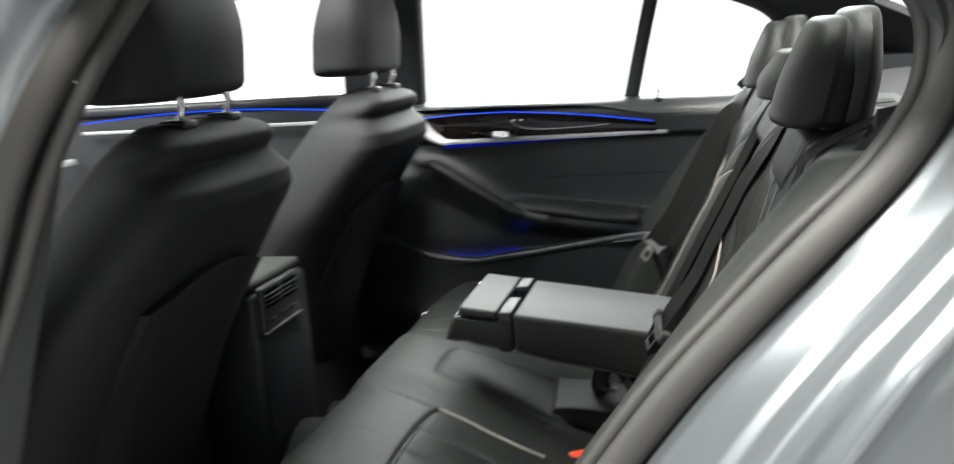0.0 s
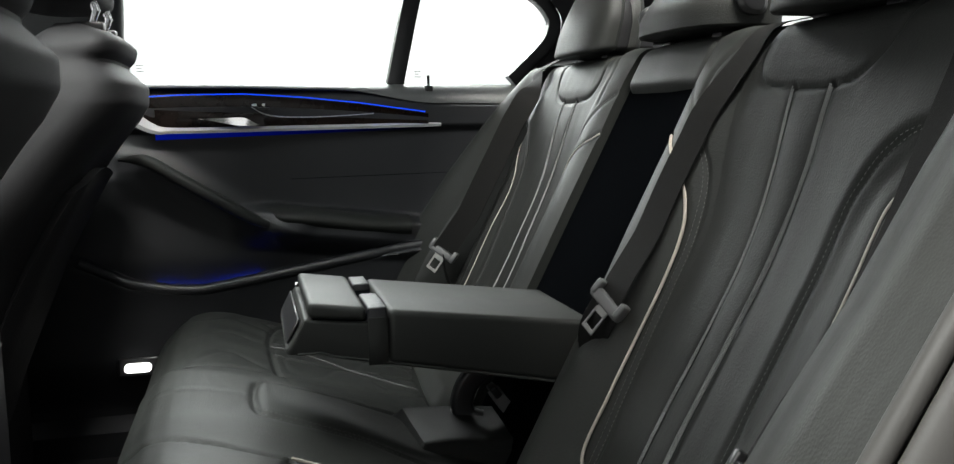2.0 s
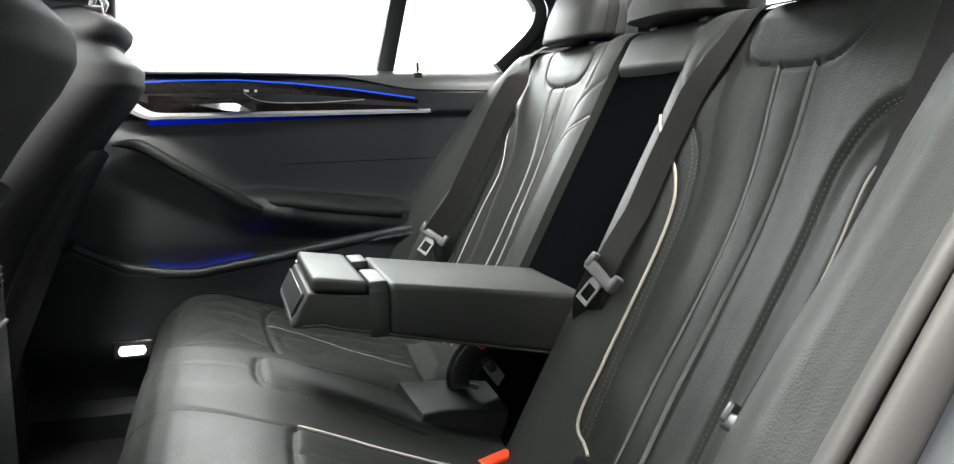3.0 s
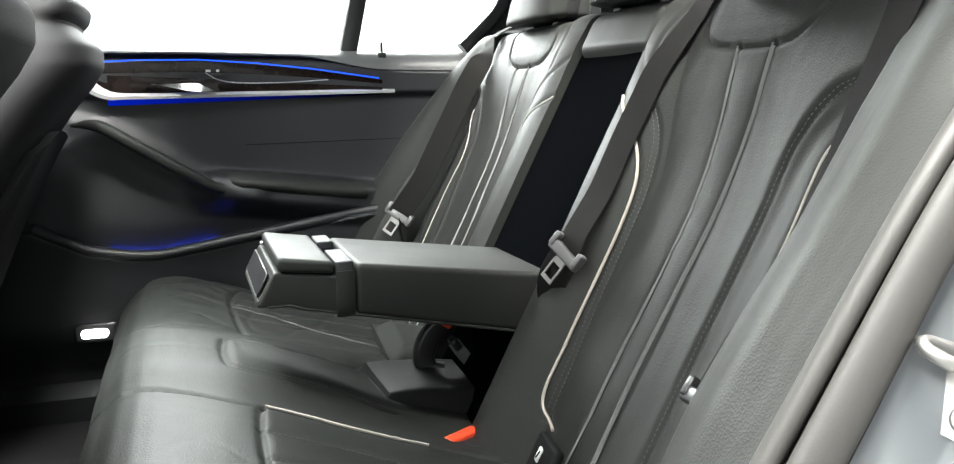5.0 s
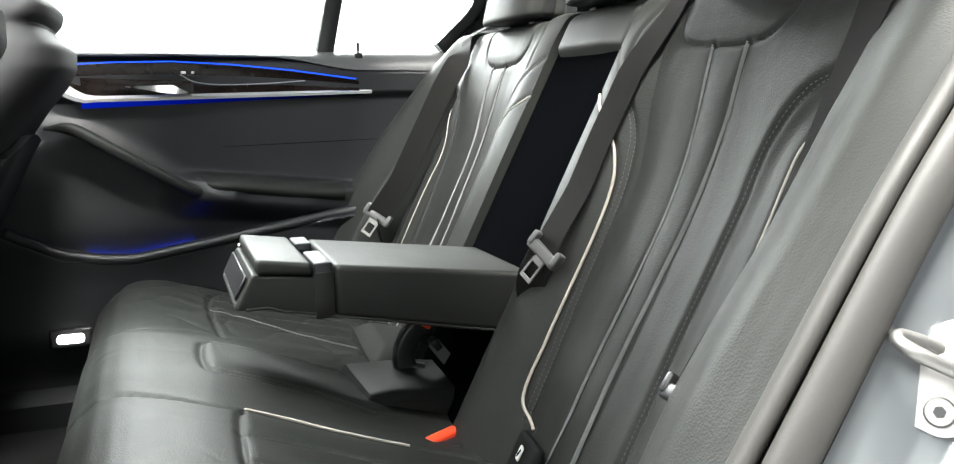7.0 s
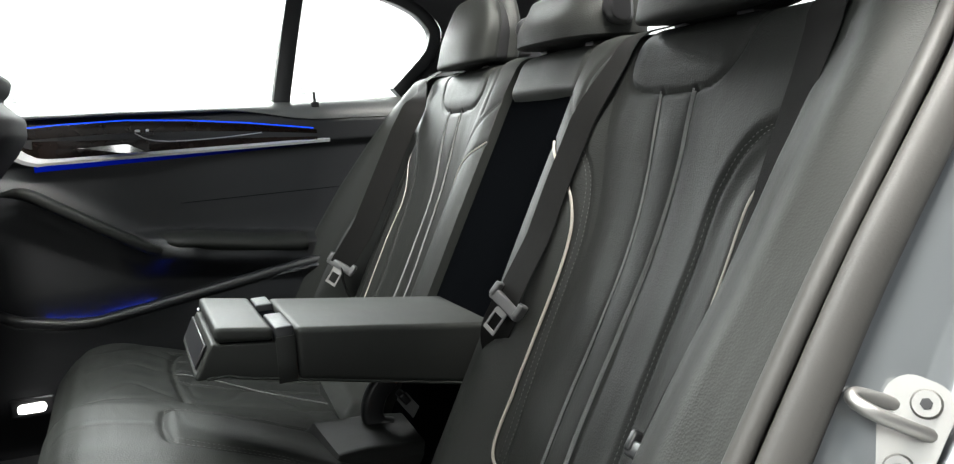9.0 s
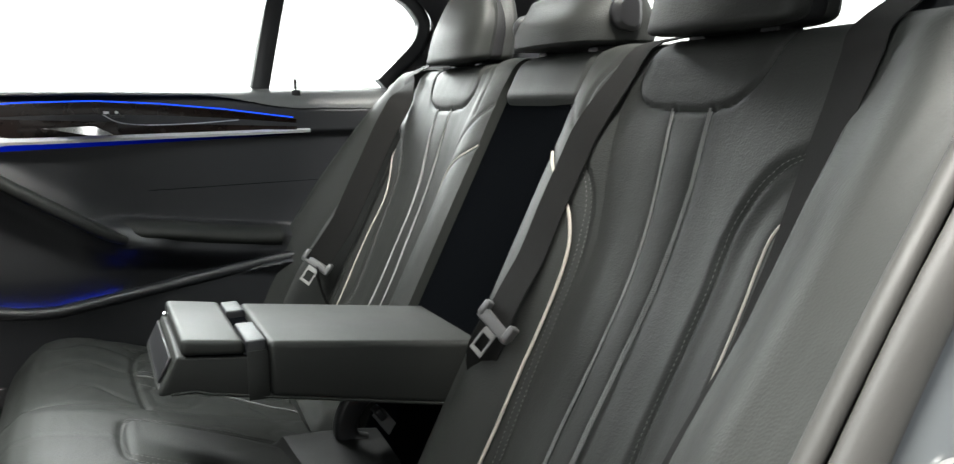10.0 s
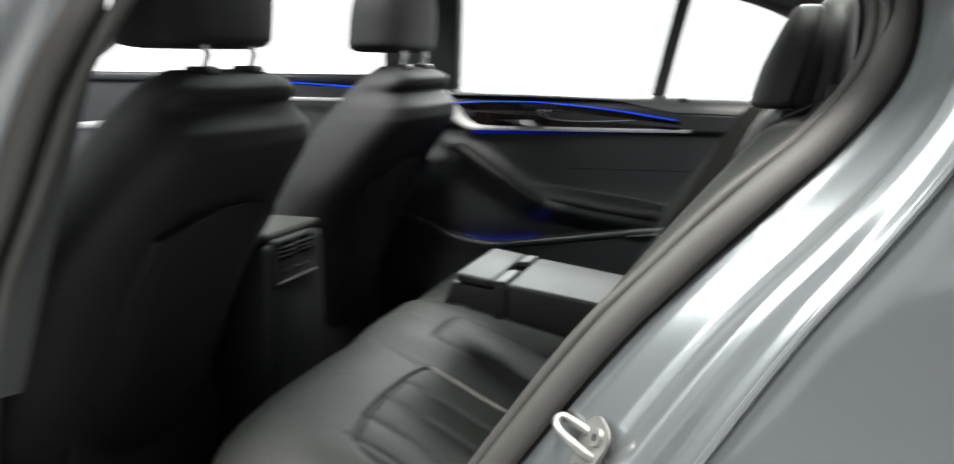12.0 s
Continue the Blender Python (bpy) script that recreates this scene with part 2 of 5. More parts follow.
stitch_in = [(0.262, 0.47), (0.252, 0.61), (0.251, 0.70), (0.250, 0.75), (0.244, 0.794), (0.234, 0.825), (0.214, 0.852), (0.172, 0.890), (0.128, 0.926)]
stitch_out = [(0.482, 0.47), (0.474, 0.60), (0.482, 0.70), (0.488, 0.76), (0.490, 0.80), (0.502, 0.834), (0.530, 0.868), (0.562, 0.884), (0.592, 0.893)]
seam_in = [(0.345, 0.44), (0.335, 0.58), (0.345, 0.72), (0.345, 0.80), (0.341, 0.86), (0.334, 0.925)]
seam_out = [(0.395, 0.44), (0.384, 0.58), (0.392, 0.72), (0.396, 0.80), (0.402, 0.86), (0.400, 0.925)]
pipe_in = [(0.124, 0.864), (0.140, 0.853), (0.173, 0.833), (0.207, 0.808), (0.224, 0.785), (0.234, 0.755), (0.238, 0.70), (0.237, 0.62), (0.238, 0.56), (0.244, 0.49), (0.285, 0.468)]
pipe_out = [(0.588, 0.864), (0.566, 0.838), (0.550, 0.817), (0.548, 0.787), (0.550, 0.75), (0.550, 0.68), (0.546, 0.57), (0.540, 0.48)]
pipe_far = [(0.588, 0.864), (0.562, 0.835), (0.546, 0.815), (0.529, 0.790), (0.519, 0.75), (0.523, 0.68), (0.521, 0.57), (0.520, 0.48)]
pillow = [(0.262, 1.01), (0.250, 0.975), (0.254, 0.948), (0.278, 0.930), (0.335, 0.9245), (0.400, 0.9245), (0.440, 0.934), (0.462, 0.955), (0.474, 0.985), (0.478, 1.012)]
gap_side = [(0.215, 1.01), (0.178, 0.955), (0.172, 0.91)]


def flat(line):
    return np.array([(a, up(z)) for a, z in smooth_line(line, 6)])


GROOVES = [(flat(l), d, w) for l, d, w in ((stitch_in, 0.0022, 0.0045), (stitch_out, 0.0048, 0.0060), (seam_in, 0.0028, 0.0045), (seam_out, 0.0028, 0.0045),
                                           (pipe_in, 0.0030, 0.0050), (pipe_out, 0.0030, 0.0050), (pillow, 0.0040, 0.0036), (gap_side, 0.003, 0.005))]
Z_IN = curve_of([(z, a) for a, z in stitch_in])
Z_OUT = curve_of([(z, a) for a, z in stitch_out])
bolster_end = curve_of([(0.40, 0.262), (0.78, 0.262), (0.86, 0.245), (0.95, 0.225)])


def back_lift(a, s, fine=True):
    z = 0.40 + min(s, S_TOP) / SLOPE
    cup = smoothstep(0.150, 0.300, a) * (1 - smoothstep(0.425, 0.560, a))
    d = hollow(z) * cup
    # padded roll beside the armrest recess, and the lower strip that runs into the crease beside the wing
    d += 0.014 * math.sin(math.pi * min(1, max(0, (a - 0.108) / (bolster_end(z) - 0.108)))) * smoothstep(1.02, 0.93, z)
    d -= 0.012 * smoothstep(Z_OUT(z) - 0.012, Z_OUT(z) + 0.030, a) * smoothstep(0.94, 0.88, z) + 0.014 * smoothstep(0.560, 0.596, a) * smoothstep(0.95, 0.90, z)
    for lo, hi in ((Z_IN(z), 0.34), (0.34, 0.395), (0.395, Z_OUT(z))):
        if lo < a < hi:
            d += 0.0035 * math.sin(math.pi * (a - lo) / (hi - lo)) ** 0.7 * smoothstep(0.93, 0.86, z)
    if 0.25 < a < 0.47 and z > 0.925:
        d += 0.0025 * smoothstep(0.925, 0.945, z) * smoothstep(0.25, 0.28, a) * (1 - smoothstep(0.44, 0.47, a))
    # soft creases of used leather
    d += 0.0009 * noise.noise(Vector((a * 12, s * 7, 3.1))) + 0.0003 * noise.noise(Vector((a * 50, s * 30, 8.1)))
    d -= 0.020 * smoothstep(0.560, 0.60, a) * smoothstep(0.90, 0.96, z)
    if fine:
        q = np.array((a, s))
        for line, depth, width in GROOVES:
            if line[:, 0].min() - 0.015 < a < line[:, 0].max() + 0.015 and line[:, 1].min() - 0.015 < s < line[:, 1].max() + 0.015:
                d -= depth * math.exp(-(polyline_distance(q, line) / width) ** 2)
    return d


def back_at(a, s, lift=0.0, fine=False):
    p, n = back_base(s)
    return Vector((0, a, 0)) + p + n * (back_lift(a, s, fine) + lift)


def on_back(line, lift, n=10, shift=0.0):
    pts = smooth_line(line, n)
    out, nor = [], []
    for a, z in pts:
        s = up(z) if z < 0.98 else S_TOP + (z - 0.98) * 1.4
        out.append(back_at(a + shift, s, lift))
        nor.append(back_base(s)[1])
    return out, nor


S_END = S_TOP + ARC * R_TOP + 0.075


rear_seat = thing("rear_bench", "black leather rear bench seat with grey stitching and beige piping", "car seat", (0.2, 0, 0.30))


def build_backrest(side):
    flip = (lambda bm: bm) if side > 0 else mirrored
    ob = part("backrest", flip(sheet(lambda u, v: back_at(0.124 + u * 0.472, v * S_END, 0, True), 180, 220, (0.10, 0, -0.02))), leather, rear_seat)
    for line in (seam_in, seam_out):
        wide = 0.0013 if line is seam_in else 0.0018
        rows = bmesh.new()
        for shift in (-wide, wide):
            p, n = on_back(line, 0.0000, 10, shift)
            dash_line(p[:] if shift < 0 else [q.lerp(r, 0.5) for q, r in zip(p, p[1:])], n, 0.0017, 0.0006, wide * 0.8, rows)
        part("seam_stitching", flip(rows), thread, ob, "grey double seam stitching")
    for line, shifts in ((stitch_in, (-0.006, 0.001)), (stitch_out, (0.0, 0.007))):
        for shift in shifts:
            p, n = on_back(line, 0.0000, 10, shift)
            part("stitching", flip(dash_line(p, n, 0.0032, 0.0030, 0.00042)), fine_thread, ob, "grey stitching")
    for line in (pipe_in, pipe_far if side > 0 else pipe_out):
        p, n = on_back(line, 0.0002, 10)
        part("piping", flip(sweep(p, circle(0.0021 if line is pipe_in and side < 0 else 0.0013, 8), n)), piping_mat, ob, "pale beige piping")
    return ob


build_backrest(-1)
build_backrest(1)

# middle of the backrest: padded head above the dark recess that the armrest folds into


def centre_head(u, v):
    a, s = -0.119 + 0.238 * u, up(0.925) + v * (S_END - up(0.925))
    p, n = back_base(s)
    edge = min(u, 1 - u) * 0.238
    d = 0.004 * math.cos(math.pi * (u - 0.5)) + 0.008 * (smoothstep(0, 0.012, edge) - 1)
    d += -0.020 * (1 - smoothstep(0, 0.16, v)) ** 2 + 0.0014 * noise.noise(Vector((a * 18, s * 9, 1)))
    return Vector((0, a, 0)) + p + n * d


centre = part("centre_backrest", sheet(centre_head, 40, 40, (0.09, 0, 0.0)), leather, rear_seat)
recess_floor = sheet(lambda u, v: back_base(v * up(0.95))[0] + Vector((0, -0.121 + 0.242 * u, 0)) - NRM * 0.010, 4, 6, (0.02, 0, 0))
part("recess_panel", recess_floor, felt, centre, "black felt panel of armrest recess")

# ---- side wings between backrest and door ----
seal_x = curve_of([(0.30, -0.10), (0.40, 0.05), (0.61, 0.19), (0.77, 0.30), (0.86, 0.38), (0.93, 0.445), (0.99, 0.513), (1.05, 0.552)])
seal_y = curve_of([(0.30, 0.76), (0.61, 0.757), (0.77, 0.75), (0.86, 0.735), (0.93, 0.720), (0.99, 0.690), (1.05, 0.65)])
wing_fold = curve_of([(0.38, 0.060), (0.55, 0.060), (0.605, 0.059), (0.67, 0.049), (0.75, 0.032), (0.85, 0.020), (0.95, 0.002)])
wing_out = curve_of([(0.38, 0.100), (0.56, 0.106), (0.63, 0.102), (0.69, 0.094), (0.757, 0.080), (0.854, 0.063), (0.94, 0.044), (1.02, 0.02)])


def wing_at(u, v):
    s = v * (S_TOP + ARC * R_TOP + 0.05)
    p, n = back_base(s)
    z = 0.40 + min(s, S_TOP) / SLOPE
    a_in, a_end = 0.594, seal_y(p.z) + 0.001
    a = a_in + u * (a_end - a_in)
    full = wing_out(z) * (1 - 0.75 * smoothstep(S_TOP - 0.02, S_TOP + 0.07, s))
    fold = min(full, wing_fold(z))
    f = fold * math.sqrt(smoothstep(0.595, 0.614, a)) + (full - fold) * smoothstep(0.600, 0.700, a)
    # rolls back to the door seal at its outer edge
    f += (p.x - seal_x(p.z) + 0.006 - full) * smoothstep(0.640, a_end + 0.02, a) ** 1.5 * 1.1
    f -= 0.030 * (1 - smoothstep(0, 0.07, u))
    f += 0.0010 * noise.noise(Vector((a * 12, s * 7, 5))) + 0.0006 * noise.noise(Vector((a * 70, s * 26, 9))) * smoothstep(0.62, 0.68, a)
    return Vector((p.x - f, a, p.z)) + (n * 0.004)


for side in (-1, 1):
    wing = sheet(wing_at, 90, 150, (0.13, 0, -0.01))
    wing = wing if side > 0 else mirrored(wing)
    part("side_wing", wing, leather, rear_seat)

# ---- bench cushion ----
side_z = curve_of([(-0.30, 0.478), (-0.285, 0.508), (-0.26, 0.525), (-0.22, 0.528), (-0.17, 0.518), (-0.097, 0.496), (-0.02, 0.468), (0.05, 0.446), (0.157, 0.414), (0.30, 0.372)])


def eased(f, x, w=0.02):
    return (f(x - w) + 2 * f(x) + f(x + w)) / 4


insert_front = [(-0.100, 0.183), (-0.106, 0.21), (-0.110, 0.275), (-0.112, 0.36), (-0.106, 0.45), (-0.09, 0.51), (-0.05, 0.532), (0.06, 0.535), (0.2, 0.535)]
insert_inner = [(-0.100, 0.183), (-0.045, 0.190), (0.022, 0.207), (0.095, 0.223), (0.2, 0.245)]
mid_insert = [(0.08, 0.100), (-0.02, 0.084), (-0.10, 0.077), (-0.124, 0.072), (-0.135, 0.060), (-0.139, 0.03), (-0.140, -0.001)]
lip_seam = [(-0.300, 0.154), (-0.255, 0.154), (-0.22, 0.162), (-0.18, 0.172), (-0.14, 0.179), (-0.10, 0.183)]
middle_seam = [(-0.275, 0.004), (-0.21, 0.003), (-0.142, 0.004)]
far_line = [(-0.112, 0.325), (-0.03, 0.312), (0.09, 0.265), (0.18, 0.25)]
RIBS = (0.275, 0.355, 0.435, 0.505)
ribs = [[(-0.111, a), (-0.03, a + 0.005), (0.05, a + 0.028), (0.2, a + 0.055)] for a in RIBS]
insert_x = curve_of([(a, x) for x, a in insert_front[:7]])
spread = curve_of([(-0.111, 0), (-0.03, 0.005), (0.05, 0.028), (0.2, 0.055)])
CUSHION = [(np.array([(x, a) for x, a in smooth_line(l, 5)]), d, w) for l, d, w in
           [(insert_front, 0.0045, 0.0048), (insert_inner, 0.0030, 0.005), (mid_insert, 0.0042, 0.0052), (lip_seam, 0.0042, 0.0042), (middle_seam, 0.0012, 0.004)] + [(r, 0.0030, 0.005) for r in ribs]]


def cushion_z(x, y, fine=True):
    a = abs(y)
    z = eased(side_z, x) + 0.013 * (1 - smoothstep(0.085, 0.175, a)) * smoothstep(-0.33, -0.26, x) * (1 - smoothstep(-0.02, 0.10, x))
    z += 0.005 * math.sin(math.pi * min(1, max(0, (a - 0.17) / 0.40))) - 0.060 * smoothstep(0.52, 0.67, a) ** 2
    b = a - spread(x)
    for lo, hi in zip((0.185,) + RIBS, RIBS + (0.535,)):
        if lo < b < hi:
            z += 0.0024 * math.sin(math.pi * (b - lo) / (hi - lo)) * smoothstep(insert_x(a), insert_x(a) + 0.016, x)
    if a < 0.08 and x > -0.14:
        z += 0.004 * smoothstep(-0.14, -0.12, x) * (1 - smoothstep(0.062, 0.080, a))
    far = smoothstep(0.05, 0.20, y)
    z += 0.0016 * noise.noise(Vector((x * 8, y * 6, 2))) + (0.0004 + 0.0008 * far) * noise.noise(Vector((x * 30, y * 18, 7)))
    # wrinkles of the stretched leather, strongest on the little-used far seat
    w = abs(noise.noise(Vector((x * 13 + 0.8 * y, y * 8, 11))))
    z -= (0.0004 + 0.0018 * far) * max(0.0, 1 - w / 0.12) * smoothstep(-0.28, -0.2, x) * smoothstep(0.62, 0.5, a)
    # gathered folds that run towards the far insert
    z += 0.0016 * far * math.sin(y * 80 + x * 25 + 3 * noise.noise(Vector((x * 12, y * 5, 4)))) * math.exp(-((x + 0.16) / 0.040) ** 2) * smoothstep(0.20, 0.34, a)
    if fine:
        q = np.array((x, a))
        for line, depth, width in CUSHION:
            if line[:, 0].min() - 0.02 < x < line[:, 0].max() + 0.02 and line[:, 1].min() - 0.02 < a < line[:, 1].max() + 0.02:
                z -= depth * math.exp(-(polyline_distance(q, line) / width) ** 2)
    return z


def cushion_at(u, v):
    y = -0.665 + 1.33 * u
    bow = 0.020 * smoothstep(0.40, 0.665, abs(y))
    if v < 0.16:
        t = v / 0.16
        z_lip = cushion_z(-0.300, y)
        return Vector((-0.262 + bow - 0.040 * math.sin(t * math.pi / 2), y, 0.300 + (z_lip - 0.300) * t))
    x = float(np.interp(v, (0.16, 0.34, 0.62, 1.0), (-0.300, -0.155, -0.085, 0.270)))
    return Vector((x + bow * (1 - smoothstep(-0.3, 0.0, x)) - 0.002, y, cushion_z(x, y)))


bench = part("cushion", sheet(cushion_at, 340, 190, (0.02, 0, -0.06)), leather, rear_seat)


def on_cushion(line, lift, side, shift=0.0):
    p = [(x, a + shift) for x, a in smooth_line(line, 10)]
    return [Vector((x, side * a, cushion_z(x, side * a, False) + lift)) for x, a in p], [Vector((0.25, 0, 1))] * len(p)


for side in (-1, 1):
    p, n = on_cushion(far_line if side > 0 else insert_inner[:4], 0.0008, side)
    part("piping", sweep(p, circle(0.0019 if side < 0 else 0.0014, 8), n), piping_mat if side < 0 else fine_thread, bench, "pale beige piping" if side < 0 else "thin grey piping")
    for r in ribs:
        p, n = on_cushion(r, -0.0003, side, 0.006)
        part("stitching", dash_line(p, n, 0.0036, 0.003, 0.00042), fine_thread, bench, "grey stitching")
    for shift in (-0.006, 0.006):
        p, n = on_cushion(mid_insert[:-1], 0.0003, side, shift)
        part("stitching", dash_line(p, n, 0.0036, 0.003, 0.00042), fine_thread, bench, "grey stitching")

# raised leather pad at the back of the middle seat
pad = bmesh.new()


def pad_at(u, v):
    x, y = 0.062 + 0.185 * u + 0.012 * (1 - v), -0.060 + 0.155 * v
    e = min(u * 0.185, (1 - u) * 0.185, v * 0.155, (1 - v) * 0.155)
    z = 0.4520 - 0.018 * u + 0.006 * math.sin(u * 2.6) + 0.010 * (v - 0.5) - 0.014 * (1 - smoothstep(0, 0.014, e)) + 0.002 * noise.noise(Vector((x * 20, y * 20, 1)))
    return Vector((x, y, z))


part("centre_pad", sheet(pad_at, 30, 30, (0, 0, -0.05)), leather_smooth, rear_seat)


def far_pad_at(u, v):
    x, y = 0.135 + 0.125 * u, 0.165 + 0.16 * v
    e = min(u * 0.125, (1 - u) * 0.125, v * 0.16, (1 - v) * 0.16)
    return Vector((x, y, 0.446 - 0.03 * u + 0.03 * v - 0.022 * (1 - smoothstep(0, 0.035, e))))


part("centre_pad", sheet(far_pad_at, 24, 24, (0, 0, -0.06)), leather_smooth, rear_seat)

# ---- folded-down armrest ----
arm = thing("armrest", "folded-down black leather centre armrest with storage lid", "armrest", (0.1, 0, 0.60))


def arm_top(x):
    return 0.652 - 0.10 * (x - 0.03) if x < 0.03 else 0.654 - 0.125 * (x - 0.03)


def arm_low(x):
    return 0.583 - 0.20 * (x - 0.036) if x > -0.05 else 0.604


def arm_block(x0, x1, y, top, low, r, bulge=0.0, n=14, slope=0.0):
    """A padded block across the car, from x0 to x1, rounded along its length, between the heights top(x) and low(x)."""
    bm = bmesh.new()
    rings = []
    for k in range(n + 1):
        x = x0 + (x1 - x0) * (1 - math.cos(math.pi * k / n)) / 2
        e = min(x - x0, x1 - x)
        cut = r * (1 - math.sqrt(max(0, 1 - (1 - min(1, e / r)) ** 2)))
        t, b = top(x) - cut, low(x) + cut
        ring = []
        for p, q in rounded(2 * (y - cut), t - b, min(r, (t - b) / 2.2), 5):
            crown = bulge * math.cos(p / (2 * y) * math.pi) if q > 0 else 0
            ring.append(bm.verts.new((x + slope * (q / (t - b)) * (1 - smoothstep(0, 0.03, x - x0)), p, (t + b) / 2 + q + crown)))
        rings.append(ring)
    m = len(rings[0])
    for a_, b_ in zip(rings, rings[1:]):
        for k in range(m):
            bm.faces.new((a_[k], a_[(k + 1) % m], b_[(k + 1) % m], b_[k]))
    bm.faces.new(rings[0])
    bm.faces.new(rings[-1])
    return bm


part("pad", arm_block(0.0285, 0.345, 0.1185, arm_top, arm_low, 0.0085, 0.002, 50), leather_smooth, arm)
part("storage_lid", arm_block(-0.071, 0.0015, 0.1185, lambda x: 0.6680 - 0.14 * (x + 0.065), lambda x: 0.6490 - 0.10 * (x + 0.07), 0.0062, 0.001, 26), leather_smooth, arm, "smooth leather storage lid")
part("lower_shell", arm_block(-0.088, 0.0285, 0.1175, lambda x: 0.6475 - 0.10 * (x + 0.07), arm_low, 0.004, 0, 26, 0.022), leather_smooth, arm)
# black block set between lid and shell, its colour giving the gap's shade
part("lid_gap_filler", box(-0.066, -0.114, 0.640, 0.0, 0.114, 0.656, 0.001, 1), felt, arm, "black filler that shades the gap under the lid")
part("front_flap", moved(box(-0.0015, -0.100, -0.016, 0.0015, 0.100, 0.017, 0.001, 1), pose(-0.0895, 0, 0.630, 0, 27, 0)), hard_plastic, arm, "black front flap")
part("front_lip", sweep([Vector((-0.0955, y, 0.6105)) for y in np.linspace(-0.112, 0.112, 12)], circle(0.0028), Vector((0, 0, 1))), leather_smooth, arm)
for y0, y1, drop in ((-0.1165, -0.020, 0.0015), (0.052, 0.1165, 0.0015)):
    part("strap_rail", box(0.003, y0, 0.600, 0.0275, y1, arm_top(0.015) + 0.006 - drop, 0.003), soft_plastic, arm)
part("strap_slot", box(0.003, -0.021, 0.600, 0.0275, 0.053, 0.648, 0.001, 1), felt, arm, "dark recess under pull strap")
strap_path = [Vector((0.0155, -0.1150, 0.584)), Vector((0.0155, -0.1176, 0.588)), Vector((0.0155, -0.1180, 0.61)), Vector((0.0155, -0.1172, 0.645))]
part("pull_strap", sweep(strap_path, rounded(0.0022, 0.025, 0.001, 2), Vector((1, 0, 0))), leather, arm)
part("edge_piping", sweep([Vector((x, -0.1165, arm_low(x) + 0.001)) for x in np.linspace(-0.085, 0.32, 30)], circle(0.0022), Vector((0, 0, 1))), leather, arm)
part("lid_button", box(-0.0775, 0.070, 0.655, -0.072, 0.082, 0.661, 0.002), chrome, arm, "small metal lid button")

# ---- rear headrests ----


def headrest_mesh(cx, cy, cz, w, d, h, top=0.62, lean=0.25, nu=28, nv=22, square=0.55, dome=0.42):
    """A pillow-shaped headrest: narrower at the top, flat below, leaning back."""
    bm = bmesh.new()
    rings = []
    for j in range(nv + 1):
        t = j / nv
        z = h * (1 - math.cos(math.pi * t)) / 2
        k = min(t * 2 / 0.42, (1 - t) * 2 / dome)
        fill = min(1, (1 - (1 - min(1, k)) ** 2.6)) ** 0.5 if 0 < t < 1 else 0.0
        fw = fill * (1 - (1 - top) * smoothstep(0.35, 1.0, z / h) ** 1.3)
        fd = fill * (1 - 0.35 * smoothstep(0.3, 1.0, z / h))
        ring = []
        for i in range(nu):
            a = 2 * math.pi * i / nu
            c, s = math.cos(a), math.sin(a)
            px = math.copysign(abs(c) ** square, c) * d / 2 * max(fd, 0.03)
            py = math.copysign(abs(s) ** square, s) * w / 2 * max(fw, 0.03)
            px += 0.012 * (abs(py) / (w / 2)) ** 2 * (1 if px < 0 else 0)
            ring.append(bm.verts.new((cx + px + lean * (z - h / 2), cy + py, cz + z)))
        rings.append(ring)
    for r, s in zip(rings, rings[1:]):
        for i in range(nu):
            bm.faces.new((r[i], r[(i + 1) % nu], s[(i + 1) % nu], s[i]))
    bm.faces.new(rings[0])
    bm.faces.new(rings[-1])
    return bm


for side in (-1, 1):
    cy = 0.372 * side
    hr = thing("rear_headrest", "black leather outer rear headrest above the backrest", "headrest", (0.51, cy, 1.0), "rear headrests")
    part("front_pad", headrest_mesh(0.497, cy, 1.004, 0.236, 0.070, 0.132, 0.78, 0.26, nu=48, nv=30, square=0.50, dome=0.80), leather, hr)
    part("rear_pad", headrest_mesh(0.536, cy, 1.003, 0.232, 0.074, 0.142, 0.74, 0.20, nu=48, nv=30, square=0.60, dome=0.75), leather, hr)
    part("core", headrest_mesh(0.517, cy, 1.004, 0.232, 0.060, 0.130, 0.74, 0.22, nu=48, nv=30, square=0.40, dome=0.85), seat_leather, hr, "dark groove between the two pads")
    for y in (-0.06, 0.06):
        part("post", tube([Vector((0.515, cy + y, 0.985)), Vector((0.515, cy + y, 1.025))], 0.0055, 10), chrome, hr, "chrome post")
        part("post_collar", box(0.50, cy + y - 0.014, 0.998, 0.535, cy + y + 0.014, 1.006, 0.003), hard_plastic, hr)

